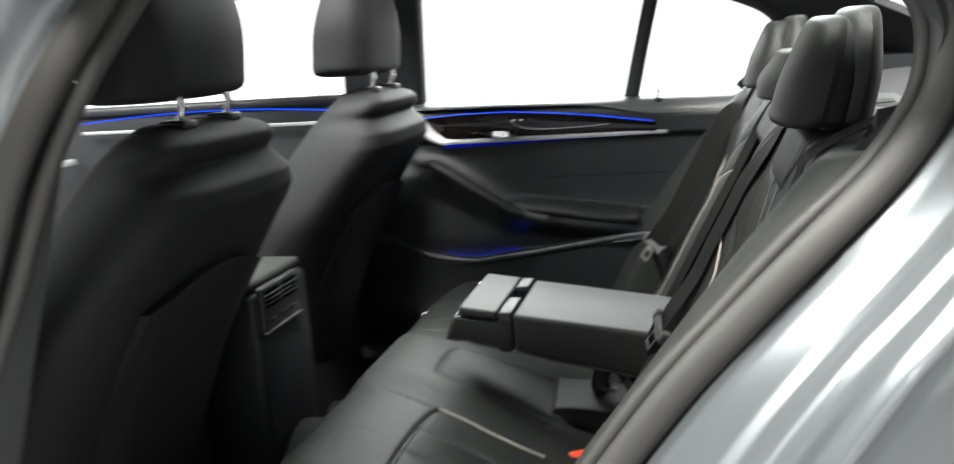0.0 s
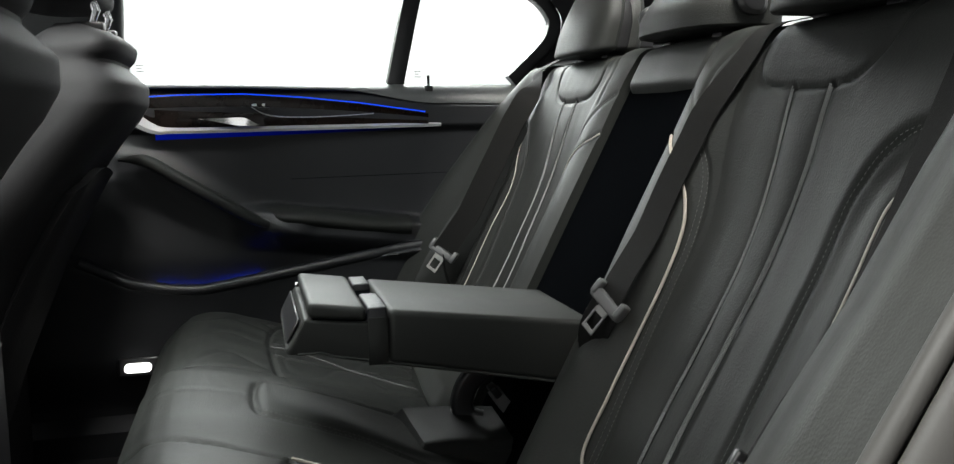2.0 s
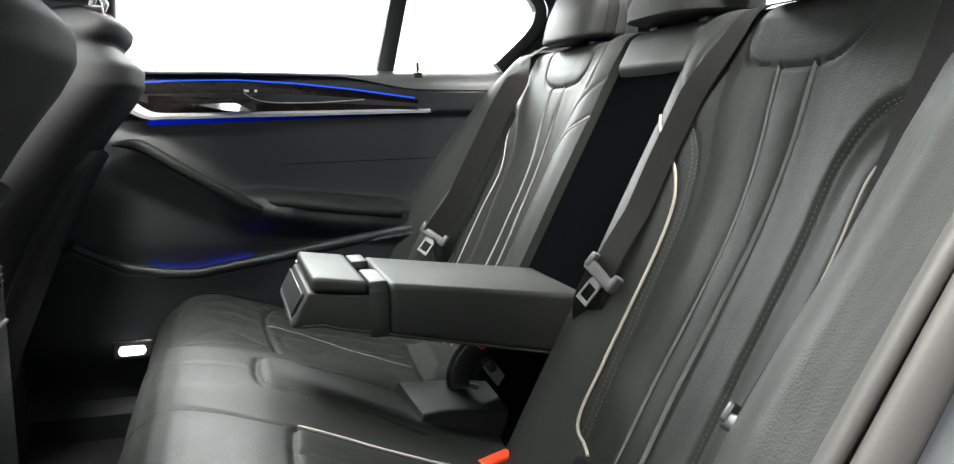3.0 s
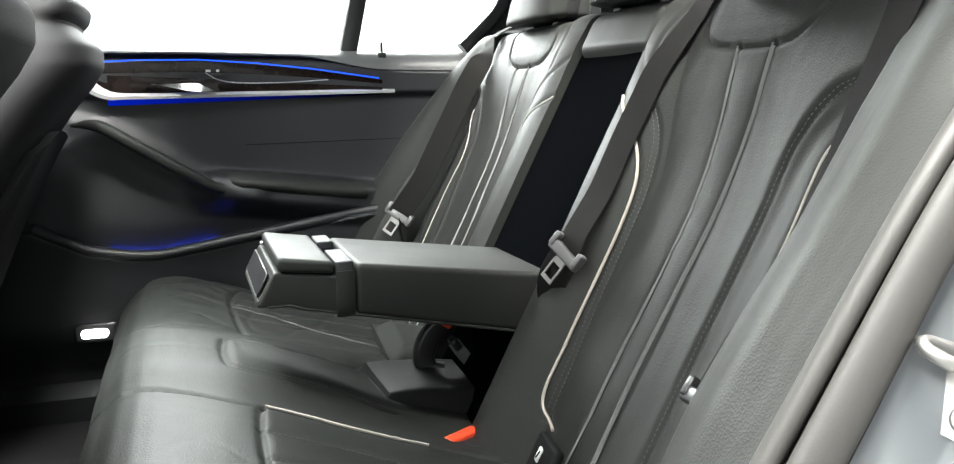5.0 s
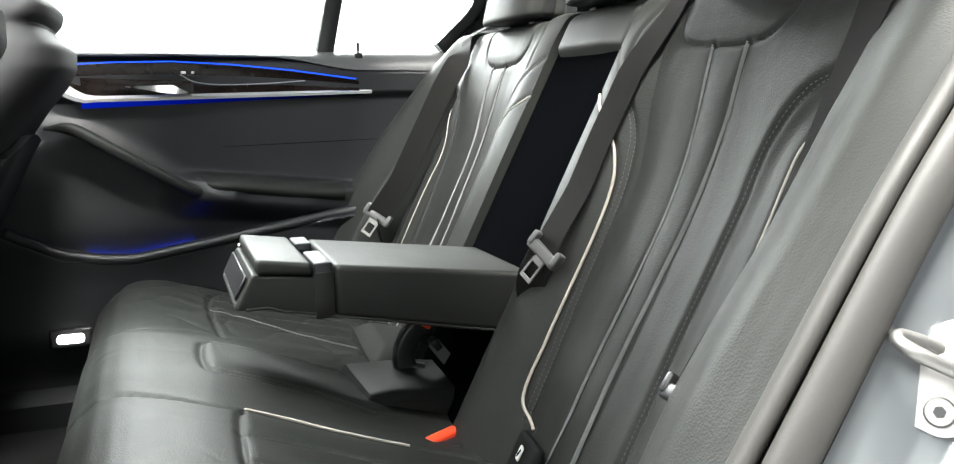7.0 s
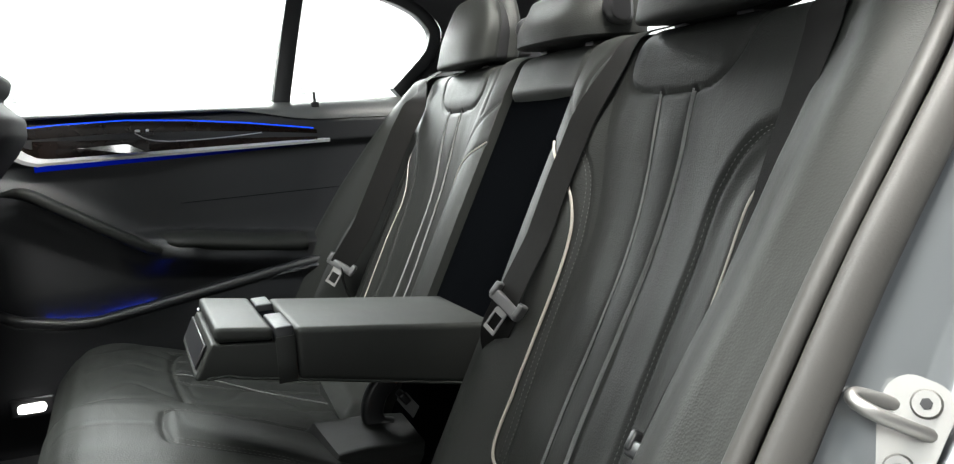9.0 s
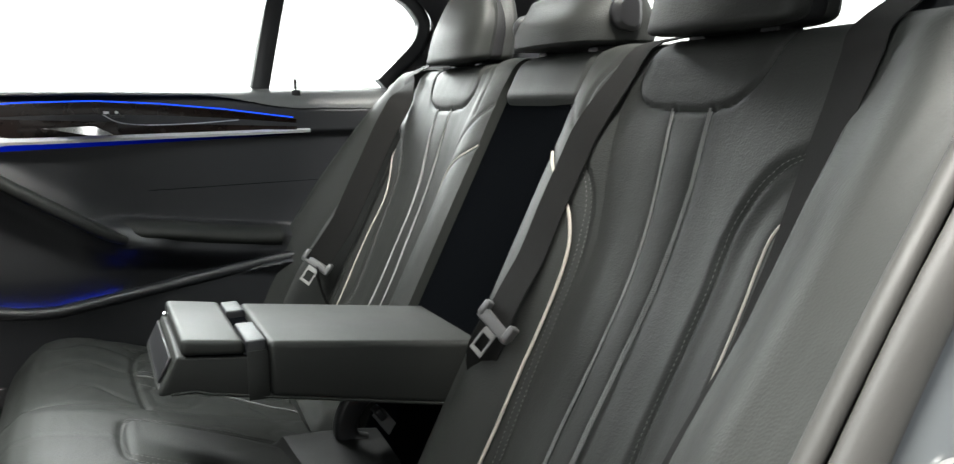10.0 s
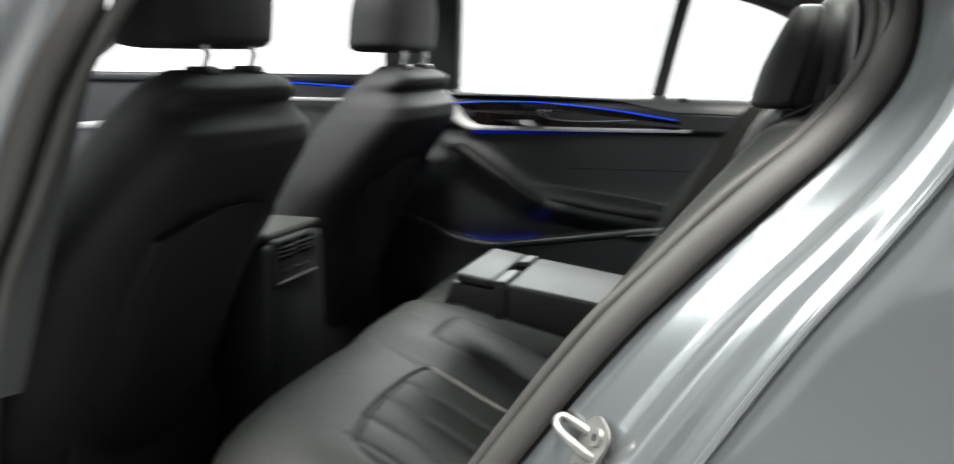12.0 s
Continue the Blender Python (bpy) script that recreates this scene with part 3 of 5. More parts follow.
hc = thing("centre_headrest", "low black leather folding headrest of the middle seat", "headrest", (0.52, 0, 1.0), "rear headrests")
part("cushion", headrest_mesh(0.53, 0.0, 1.008, 0.255, 0.150, 0.080, 0.95, 0.10), leather, hc)
for side in (-1, 1):
    knob = part("hinge_cap", moved(headrest_mesh(0, 0, -0.019, 0.050, 0.050, 0.014, 0.8, 0), pose(0.525, (0.145 if side < 0 else 0.150) * side, 1.050, 90)), hard_plastic, hc, "round hinge cap")
    part("post", tube([Vector((0.52, 0.075 * side, 0.985)), Vector((0.52, 0.075 * side, 1.03))], 0.005, 10), chrome, hc, "chrome post")
    part("post_collar", box(0.505, 0.075 * side - 0.012, 0.998, 0.535, 0.075 * side + 0.012, 1.008, 0.003), hard_plastic, hc)

# ---- seat belts ----


def flat_belt(points, normals, width=0.047):
    return sweep(points, rounded(width, 0.0016, 0.0007, 1), normals)


def tongue(parent, at, along, facing, grip_material=None, note="grey plastic tongue grip", plate_material=None, plate_note="steel tongue plate with slot"):
    """Belt tongue: grey plastic grip with two ears and a steel plate with a slot."""
    along, facing = Vector(along).normalized(), Vector(facing).normalized()
    facing = (facing - along * facing.dot(along)).normalized()
    m = Matrix((along.cross(facing), facing, along)).transposed().to_4x4()
    m.translation = at
    grip = box(-0.031, -0.005, -0.008, 0.031, 0.006, 0.008, 0.003)
    for s in (-1, 1):
        box(s * 0.027 - 0.005, -0.006, -0.004, s * 0.027 + 0.005, 0.008, 0.017, 0.003, bm=grip)
    part("tongue_grip", moved(grip, m), grip_material or belt_grey, parent, note)
    plate = bmesh.new()
    for b in ((-0.012, -0.001, -0.040, -0.008, 0.001, -0.006), (0.008, -0.001, -0.040, 0.012, 0.001, -0.006), (-0.012, -0.001, -0.044, 0.012, 0.001, -0.038), (-0.012, -0.001, -0.018, 0.012, 0.001, -0.006)):
        box(*b, 0.0006, 1, bm=plate)
    part("tongue_plate", moved(plate, m), plate_material or steel, parent, plate_note)


for side in (-1, 1):
    b = thing("outer_seat_belt", "black webbing seat belt hanging over the outer backrest", "seat belt", (0.35, 0.56 * side, 0.6), "rear seat belts")
    # the far belt leans with its flat side against the wing, the other lies in the crease and its tongue shows beside the wing
    if side > 0:
        table = [(0.578, 0.985), (0.562, 0.95), (0.547, 0.90), (0.541, 0.83), (0.538, 0.75), (0.538, 0.68), (0.548, 0.600)]
        lifts = curve_of([(0.60, 0.046), (0.68, 0.034), (0.88, 0.030), (0.95, 0.018), (1.0, 0.012)])
    else:
        table = [(0.590, 0.985), (0.590, 0.94), (0.590, 0.88), (0.591, 0.80), (0.593, 0.72), (0.599, 0.64), (0.601, 0.585)]
        lifts = curve_of([(0.585, 0.036), (0.64, 0.026), (0.72, 0.004), (0.80, 0.002), (0.90, 0.008), (1.0, 0.012)])
    pts = []
    for a, z in smooth_line(table, 6):
        s = up(z) if z < 0.98 else S_TOP + (z - 0.98) * 1.5
        p, n = back_base(s)
        pts.append(Vector((0, a * side, 0)) + p + n * lifts(z))
    shoulder = [Vector((0.66, 0.560 * side, 1.050)), Vector((0.60, 0.566 * side, 1.040)), Vector((0.545, 0.580 * side, 1.028))]
    pts = [Vector(q) for q in smooth_line([tuple(q) for q in shoulder + pts[::3]], 5)]
    nor = []
    for i, q in enumerate(pts):
        d = (pts[min(i + 1, len(pts) - 1)] - pts[max(0, i - 1)]).normalized()
        turn = smoothstep(0.985, 0.92, q.z) * (0.80 if side > 0 else 0.12)
        nor.append((Vector((0, side, 0)).cross(d) * side).lerp(Vector((0, -side, 0)), turn))
    part("webbing", flat_belt(pts, nor), webbing, b)
    at = pts[-1]
    tongue(b, at, (pts[-4] - pts[-1]), (-0.5, -0.85, 0.2) if side > 0 else (-0.9, 0.1, 0.4), *((hard_plastic, "black plastic tongue grip", hard_plastic, "black coated tongue plate with slot") if side < 0 else ()))
    low = [at, at + Vector((0.01, 0.012 * side, -0.05)), at + Vector((0.05, 0.02 * side, -0.16))]
    part("lap_webbing", flat_belt(smooth_line([tuple(q) for q in low], 6), Vector((-1, 0, 0.3))), webbing, b)
    part("belt_guide", box(0.645, 0.555 * side - 0.036, 1.035, 0.70, 0.555 * side + 0.036, 1.068, 0.006), hard_plastic, b, "black plastic belt guide")

b = thing("centre_seat_belt", "black webbing seat belt of the middle seat over backrest edge", "seat belt", (0.35, -0.16, 0.6), "rear seat belts")
pts = []
for a, z in smooth_line([(0.232, 1.0), (0.216, 0.95), (0.200, 0.885), (0.194, 0.807), (0.195, 0.74), (0.199, 0.672), (0.199, 0.652)], 5):
    s = up(z) if z < 0.98 else S_TOP + (z - 0.98) * 1.6
    p, n = back_base(s)
    pts.append(Vector((0, -a, 0)) + p + n * (max(0.0, back_lift(a, s, False)) + 0.004 + 0.012 * smoothstep(0.75, 0.66, z)))
pts = [Vector((0.62, -0.25, 1.016)), Vector((0.565, -0.243, 1.014))] + pts
nor = [Vector((0, 1, 0)).cross((pts[max(0, i - 1)] - pts[min(i + 1, len(pts) - 1)]).normalized()) for i in range(len(pts))]
nor = [(-n if n.x > 0 else n) + Vector((0, -0.28, 0)) * smoothstep(1.0, 0.9, q.z) for n, q in zip(nor, pts)]
part("webbing", flat_belt(pts, nor), webbing, b)
tongue(b, pts[-1], (pts[-10] - pts[-1]) + Vector((0, -0.03, 0)), (-0.85, -0.35, 0.35))
q = pts[-1]
low = [q, q + Vector((-0.012, 0.018, -0.055)), q + Vector((0.03, 0.03, -0.15))]
part("lap_webbing", flat_belt(smooth_line([tuple(r) for r in low], 6), Vector((-1, -0.7, 0.3))), webbing, b)

# ---- buckles ----


def buckle(name, at, yaw, tilt, label, size=1.0):
    ob = thing(name, label, "seat belt buckle", at, "rear seat belt buckles")
    m = Matrix.Translation(at) @ Euler((0, radians(tilt), radians(yaw))).to_matrix().to_4x4() @ Matrix.Scale(size, 4)
    part("housing", moved(box(-0.035, -0.019, -0.014, 0.045, 0.019, 0.012, 0.006), m), hard_plastic, ob)
    part("release_button", moved(box(-0.041, -0.012, -0.008, -0.031, 0.012, 0.010, 0.003), m), red, ob, "red release button")
    return ob


side_buckle = thing("side_buckle", "black buckle with red button in the cushion crease", "seat belt buckle", (0.16, -0.16, 0.40), "rear seat belt buckles")
part("housing", moved(box(-0.030, -0.034, -0.02, 0.090, 0.024, 0.012, 0.008), pose(0.165, -0.160, 0.400, 0, 6, 30)), hard_plastic, side_buckle)
part("release_button", moved(box(-0.033, -0.0095, -0.004, 0.033, 0.0095, 0.020, 0.005), pose(0.155, -0.161, 0.401, 10, 3, 36)), red, side_buckle, "red release button")
buckle("centre_buckle", (0.163, 0.072, 0.446), 30, -10, "small black buckle lying beside the middle seat pad", 0.42)
stalk = thing("centre_buckle", "black curved belt buckle standing behind the middle seat pad", "seat belt buckle", (0.18, 0.05, 0.43), "rear seat belt buckles")
curve = [Vector(q) for q in smooth_line([(0.193, 0.052, 0.516), (0.172, 0.052, 0.495), (0.162, 0.052, 0.465), (0.170, 0.050, 0.443), (0.190, 0.046, 0.436)], 8)]
part("housing", sweep(curve, rounded(0.034, 0.022, 0.007, 4), Vector((0, 1, 0.0))), hard_plastic, stalk)
part("release_button", moved(box(-0.010, -0.013, -0.006, 0.010, 0.013, 0.006, 0.003), pose(0.197, 0.050, 0.518, 0, 35, 0)), red, stalk, "red release button")
tail = thing("buckle_strap", "grey strap running down into the seat crease", "seat belt buckle", (0.24, 0.03, 0.42))
part("webbing", flat_belt(smooth_line([(0.205, 0.03, 0.490), (0.222, 0.024, 0.466), (0.248, 0.02, 0.434), (0.275, 0.016, 0.395)], 6), Vector((-0.6, -0.4, 0.5)), 0.020), belt_grey, tail)
part("loop_end", moved(box(-0.006, -0.012, -0.010, 0.006, 0.012, 0.010, 0.003), pose(0.207, 0.028, 0.488, 0, -35, 0)), hard_plastic, tail)
tag = thing("anchor_tag", "black fabric child seat anchor tag with white pictogram", "tag", (0.215, -0.33, 0.43))
part("flap", moved(box(-0.014, -0.036, -0.040, 0.0, 0.036, 0.026, 0.006), pose(0.212, -0.335, 0.440, 0, 24, -8)), seat_leather, tag)
sign = part("pictogram", moved(box(-0.0155, -0.0055, -0.009, -0.0135, 0.0055, 0.009, 0.0018, 2), pose(0.212, -0.335, 0.446, 8, 24, -8)), white_print, tag, "white child seat pictogram")
part("pictogram_seat", moved(moved(box(-0.0162, -0.0015, -0.006, -0.0150, 0.0015, 0.006, 0.0005, 1), pose(0, 0, 0, 20, 0, 0)), pose(0.212, -0.335, 0.446, 8, 24, -8)), felt, sign)

# ---- far rear door ----
door = thing("rear_door", "closed rear door with black panel and blue light strips", "car door", (0, 0.72, 0.35))
belt_z = curve_of([(-0.5, 0.981), (-0.35, 0.977), (-0.14, 0.975), (0.10, 0.970), (0.30, 0.967), (0.6, 0.962)])
strip_z = curve_of([(-0.50, 0.925), (-0.42, 0.938), (-0.35, 0.9455), (-0.26, 0.950), (-0.14, 0.951), (-0.02, 0.9435), (0.10, 0.931), (0.24, 0.911), (0.5, 0.87)])
pocket_z = curve_of([(-0.60, 0.64), (-0.47, 0.623), (-0.376, 0.572), (-0.30, 0.556), (-0.238, 0.552), (-0.04, 0.583), (0.165, 0.618), (0.5, 0.67)])
grab = [(-0.385, 0.822), (-0.335, 0.819), (-0.27, 0.780), (-0.168, 0.716), (-0.11, 0.684), (-0.042, 0.668)]
GRAB = np.array(smooth_line(grab, 6))


def ledge_low(x):
    return -0.012 - 0.026 * smoothstep(0.06, 0.26, x)


def door_y(x, z):
    """How far out the door's inner skin stands."""
    y = 0.722 - 0.022 * smoothstep(0.975, 0.935, z)
    y += 0.020 * smoothstep(-0.004, 0.008, z - belt_z(x) - ledge_low(x))
    y += 0.012 * smoothstep(0.884, 0.868, z) * smoothstep(0.60, 0.74, z)
    q = np.array((x, z))
    d = polyline_distance(q, GRAB)
    below = smoothstep(0, 0.05, float(np.interp(x, GRAB[:, 0], GRAB[:, 1])) - z) * (1 - smoothstep(-0.16, -0.03, x))
    y -= 0.014 * math.exp(-(d / 0.024) ** 2) + 0.016 * below * smoothstep(0.50, 0.62, z)
    # armrest shelf
    along = smoothstep(-0.19, -0.06, x) * (1 - 0.35 * smoothstep(0.10, 0.22, x))
    top = 0.716 - 0.17 * max(0, x + 0.10) * 0.7
    y -= 0.052 * along * smoothstep(top + 0.010, top - 0.014, z) * smoothstep(top - 0.10, top - 0.045, z)
    # map pocket bulge
    rim = pocket_z(x)
    y -= 0.040 * smoothstep(rim + 0.006, rim - 0.012, z) * smoothstep(0.30, 0.42, z)
    return y - 0.0


def door_skin(u, v):
    x = -0.62 + 1.24 * u
    z = 0.22 + (belt_z(x) - 0.22) * v
    return Vector((x, door_y(x, z), z))


part("panel", sheet(door_skin, 230, 190, (0, 0.06, 0)), soft_plastic, door)


def belt_roll(x):
    b = belt_z(x)
    lo = ledge_low(x)
    arc = [(x, y, b + z) for y, z in smooth_line([(0.6990, lo), (0.7020, lo * 0.72), (0.7100, lo * 0.42), (0.7220, lo * 0.16), (0.7360, 0.0005)], 3)[:12]]
    return arc + [(x, 0.752, b + 0.006), (x, 0.765, b + 0.002), (x, 0.765, b - 0.02)]


roll = bmesh.new()
prev = None
for x in np.linspace(-0.62, 0.62, 60):
    ring = [roll.verts.new(q) for q in belt_roll(x)]
    if prev:
        for k in range(15):
            roll.faces.new((prev[k], prev[(k + 1) % 15], ring[(k + 1) % 15], ring[k]))
    prev = ring
part("belt_rail", roll, ledge_sheen_plastic, door, "soft padded window ledge")
# gloss insert between the light guide and the metal strip


def insert_at(u, v):
    x = -0.372 + 0.622 * u
    lo, hi = 0.8835 + 0.038 * (1 - smoothstep(-0.372, -0.315, x)) , strip_z(x) - 0.003
    hi = max(hi, lo + 0.002)
    return Vector((x, 0.6965 + 0.004 * math.sin(math.pi * v), lo + (hi - lo) * v))


part("gloss_insert", sheet(insert_at, 60, 8, (0, 0.012, 0)), piano, door, "dark high-gloss wood insert")
guide = [Vector((x, 0.6945, strip_z(x))) for x in np.linspace(-0.40, 0.242, 50)]
part("light_guide", sweep(guide, rounded(0.0022, 0.004, 0.0010, 2), Vector((0, 1, 0))), led_blue, door, "glowing blue light guide")
metal = [Vector(q) for q in smooth_line([(-0.400, 0.690, 0.955), (-0.372, 0.690, 0.928), (-0.345, 0.689, 0.900), (-0.318, 0.688, 0.884), (-0.28, 0.688, 0.8795), (-0.085, 0.690, 0.881), (0.10, 0.693, 0.883), (0.278, 0.699, 0.885)], 8)]
trim = bmesh.new()
prev = None
for i, q in enumerate(metal):
    h = float(np.interp(q.x, [-0.40, -0.36, -0.325, -0.29, 0.0, 0.278], [0.023, 0.017, 0.0090, 0.0042, 0.0034, 0.0026]))
    ring = [trim.verts.new(q + Vector(o)) for o in ((0, 0.012, h), (0, 0.002, h * 0.95), (0, 0.000 - 0.95 * h, -h * 0.6), (0, 0.001 - 0.85 * h, -h - 0.0040), (0, 0.005 - 0.85 * h, -h - 0.0040), (0, 0.006 - 0.85 * h, -h), (0, 0.012, -h))]
    if prev:
        for k in range(7):
            trim.faces.new((prev[k], prev[(k + 1) % 7], ring[(k + 1) % 7], ring[k]))
    prev = ring
part("metal_strip", trim, satin, door, "satin metal trim strip")


# thin glowing sheet laid on the door skin in place of light cast there
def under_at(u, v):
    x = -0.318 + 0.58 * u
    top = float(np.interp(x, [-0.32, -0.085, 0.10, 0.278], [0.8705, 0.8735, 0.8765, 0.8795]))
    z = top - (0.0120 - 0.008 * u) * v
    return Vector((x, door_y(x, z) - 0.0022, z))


part("under_wash", sheet(under_at, 40, 4, (0, 0.0012, 0)), blue_wash, door, "glowing sheet painted as blue light under metal strip")
# inner door handle with its bowl
handle = bmesh.new()
prev = None
for t in np.linspace(0, 1, 14):
    x = -0.248 + 0.140 * t
    top = 0.9025 + 0.0025 * min(1, t / 0.7) - 0.017 * max(0, t - 0.76) / 0.24
    bot = min(top - 0.0015, 0.9005 - 0.0155 * smoothstep(0.05, 0.80, t))
    ring = [handle.verts.new(v) for v in ((x, 0.6880, top), (x, 0.6780, top - 0.002), (x, 0.6800, bot), (x, 0.686, bot), (x, 0.690, top))]
    if prev:
        for k in range(5):
            handle.faces.new((prev[k], prev[(k + 1) % 5], ring[(k + 1) % 5], ring[k]))
    else:
        handle.faces.new(ring)
    prev = ring
handle.faces.new(prev)
part("door_handle", handle, handle_chrome, door, "bright metal door handle")


def bowl_at(u, v):
    x = -0.315 + 0.215 * u
    d = math.sin(math.pi * u) * math.sin(math.pi * v)
    return Vector((x, 0.694 + 0.002 * d, 0.886 + (0.034 - 0.010 * u) * v))


part("handle_bowl", sheet(bowl_at, 16, 8, (0, 0.006, 0)), piano, door)
sweep_line = [Vector((x, 0.6935, z)) for x, z in smooth_line([(-0.125, 0.924), (-0.098, 0.909), (-0.05, 0.9025), (0.04, 0.903), (0.13, 0.908)], 6)]
part("insert_edge", sweep(sweep_line, rounded(0.0022, 0.002, 0.0008, 1), Vector((0, 1, 0))), satin, door, "thin metal edge in gloss insert")
for x, w in ((-0.119, 0.010), (-0.100, 0.006)):
    part("lock_symbol", box(x - w / 2, 0.692, 0.9255, x + w / 2, 0.6945, 0.9305, 0.0005, 1), white_print, door, "white lock symbol")
part("switch", box(-0.112, 0.690, 0.918, -0.088, 0.696, 0.9235, 0.0015, 2), hard_plastic, door)
part("lock_pin", tube([Vector((0.256, 0.722, 0.956)), Vector((0.256, 0.722, 0.984)), Vector((0.256, 0.722, 0.990))], 0.0032, 8), hard_plastic, door, "black lock pin")
part("lock_pin_base", box(0.247, 0.714, 0.954, 0.265, 0.730, 0.968, 0.003), hard_plastic, door)
rim = [Vector((x, door_y(x, pocket_z(x) - 0.03) + 0.010, pocket_z(x) - 0.002)) for x in np.linspace(-0.47, 0.30, 40)]
part("pocket_rim", sweep(rim, rounded(0.034, 0.022, 0.0105, 5), Vector((0, 0, 1))), soft_plastic, door)
pocket_bulb = lamp_material("blue_pocket_light", (0.01, 0.05, 1.0), 22.0)
glow = [Vector((x, 0.6835, pocket_z(x) + 0.0035)) for x in np.linspace(-0.33, -0.12, 20)]
part("pocket_light", sweep(glow, rounded(0.003, 0.002, 0.0008, 1), Vector((0, 0, 1))), pocket_bulb, door, "hidden blue pocket light")
cover = [Vector((x, 0.672 - 0.014 * math.sin(math.pi * min(1, k / 26)), z)) for k, (x, z) in enumerate(GRAB)]
part("grab_handle", sweep(cover, rounded(0.023, 0.050, 0.0095, 5), Vector((0, 1, 0)), sizes=[0.35 + 0.65 * smoothstep(0, 6, k) * (1 - 0.8 * smoothstep(len(cover) - 12, len(cover) - 1, k)) for k in range(len(cover))]), leather_smooth, door, "sloping padded grab handle")
ridge = [Vector((q.x, q.y - 0.0225, q.z - 0.002)) for q in cover]
part("grab_seam", sweep(ridge[5:-9], circle(0.0014, 6), Vector((0, 1, 0))), felt, door, "dark seam in grab handle")


def shelf_at(u, v):
    x = -0.135 + 0.335 * u
    top = 0.7165 - 0.030 * smoothstep(0.1, 1.0, u)
    w = 0.062 * (0.25 + 0.75 * smoothstep(0, 0.22, u)) * (1 - 0.15 * smoothstep(0.6, 1, u))
    ang = math.pi * (0.5 + v)
    return Vector((x, 0.704 + w * math.cos(ang) if v < 1 else 0.704, top - 0.022 + 0.022 * math.sin(ang) * (1 if v < 0.5 else 1.1)))


part("armrest_shelf", sheet(shelf_at, 40, 20, (0, 0.01, 0)), leather_smooth, door, "padded door armrest")
line = [Vector((x, door_y(x, 0.772 + 0.015 * x) + 0.0002, 0.772 + 0.015 * x)) for x in np.linspace(-0.05, 0.42, 20)]
part("panel_seam", tube(line, 0.0007, 6), felt, door, "dark panel seam")
# window frame: rear side window and quarter light
Y_W = 0.758


def frame_bar(pts, w, d=0.03, y=Y_W):
    return sweep([Vector((x, y, z)) for x, z in pts], rounded(w, d, 0.004, 2), Vector((0, 1, 0)))


roof_line = [(-0.62, 1.300), (-0.40, 1.292), (-0.15, 1.282), (0.08, 1.272), (0.235, 1.246), (0.39, 1.207), (0.50, 1.160), (0.545, 1.112), (0.546, 1.078), (0.525, 1.040), (0.470, 0.988), (0.440, 0.962)]
part("window_frame", frame_bar([(x + 0.016 * s, z + 0.016) for (x, z), s in zip(smooth_line(roof_line, 6), np.linspace(0, 1, 67))], 0.030), hard_plastic, door, "black window frame")
part("window_divider", frame_bar([(0.183, 0.955), (0.215, 1.10), (0.250, 1.25)], 0.038), hard_plastic, door, "black upright bar between window and quarter light")
pane_a = sheet(lambda u, v: Vector((-0.40 + (0.605 + 0.05 * v) * u, Y_W + 0.004, 0.95 + 0.33 * v - 0.03 * v * u)), 2, 2, (0, 0.004, 0))
pa = part("window_pane", pane_a, glass, door, "clear side window")
pane_b = sheet(lambda u, v: Vector((0.215 + 0.05 * v + (0.34 - 0.05 * v) * u, Y_W + 0.004, 0.95 + (0.29 - 0.12 * u) * v)), 2, 2, (0, 0.004, 0))
pb = part("quarter_pane", pane_b, glass, door, "clear quarter light")
pa.visible_shadow = pb.visible_shadow = False
for x, z in ((-0.352, 1.012), (0.232, 1.000)):
    for k in range(3):
        part("glass_marking", box(x, Y_W + 0.001, z - 0.006 * k, x + 0.014 - 0.004 * (k == 1), Y_W + 0.003, z - 0.006 * k + 0.0012, 0), belt_grey, door, "faint grey glass marking")

# ---- car body round the rear door opening ----
SEAL_IN = [(-0.10, -0.76, 0.30), (0.05, -0.76, 0.40), (0.19, -0.757, 0.61), (0.30, -0.75, 0.77), (0.38, -0.735, 0.86), (0.445, -0.720, 0.93), (0.513, -0.690, 0.99),
           (0.556, -0.655, 1.04), (0.573, -0.632, 1.088), (0.568, -0.622, 1.135), (0.530, -0.615, 1.185), (0.45, -0.61, 1.225), (0.30, -0.60, 1.268), (-0.20, -0.60, 1.30)]
SEAL_OUT = [(-0.08, -0.80, 0.28), (0.07, -0.80, 0.375), (0.222, -0.792, 0.61), (0.337, -0.776, 0.77), (0.415, -0.765, 0.86), (0.480, -0.750, 0.925), (0.545, -0.718, 0.99),
            (0.588, -0.682, 1.045), (0.603, -0.660, 1.092), (0.601, -0.650, 1.14), (0.570, -0.645, 1.195), (0.48, -0.64, 1.24), (0.31, -0.63, 1.290), (-0.20, -0.63, 1.325)]
EDGE = [(0.0, -0.90, 0.24), (0.18, -0.90, 0.34), (0.36, -0.875, 0.58), (0.475, -0.86, 0.765), (0.525, -0.857, 0.845), (0.565, -0.855, 0.90), (0.612, -0.853, 0.97),
        (0.640, -0.84, 1.02), (0.660, -0.82, 1.08), (0.662, -0.80, 1.13), (0.63, -0.79, 1.20), (0.53, -0.76, 1.26), (0.32, -0.73, 1.315), (-0.20, -0.70, 1.35)]
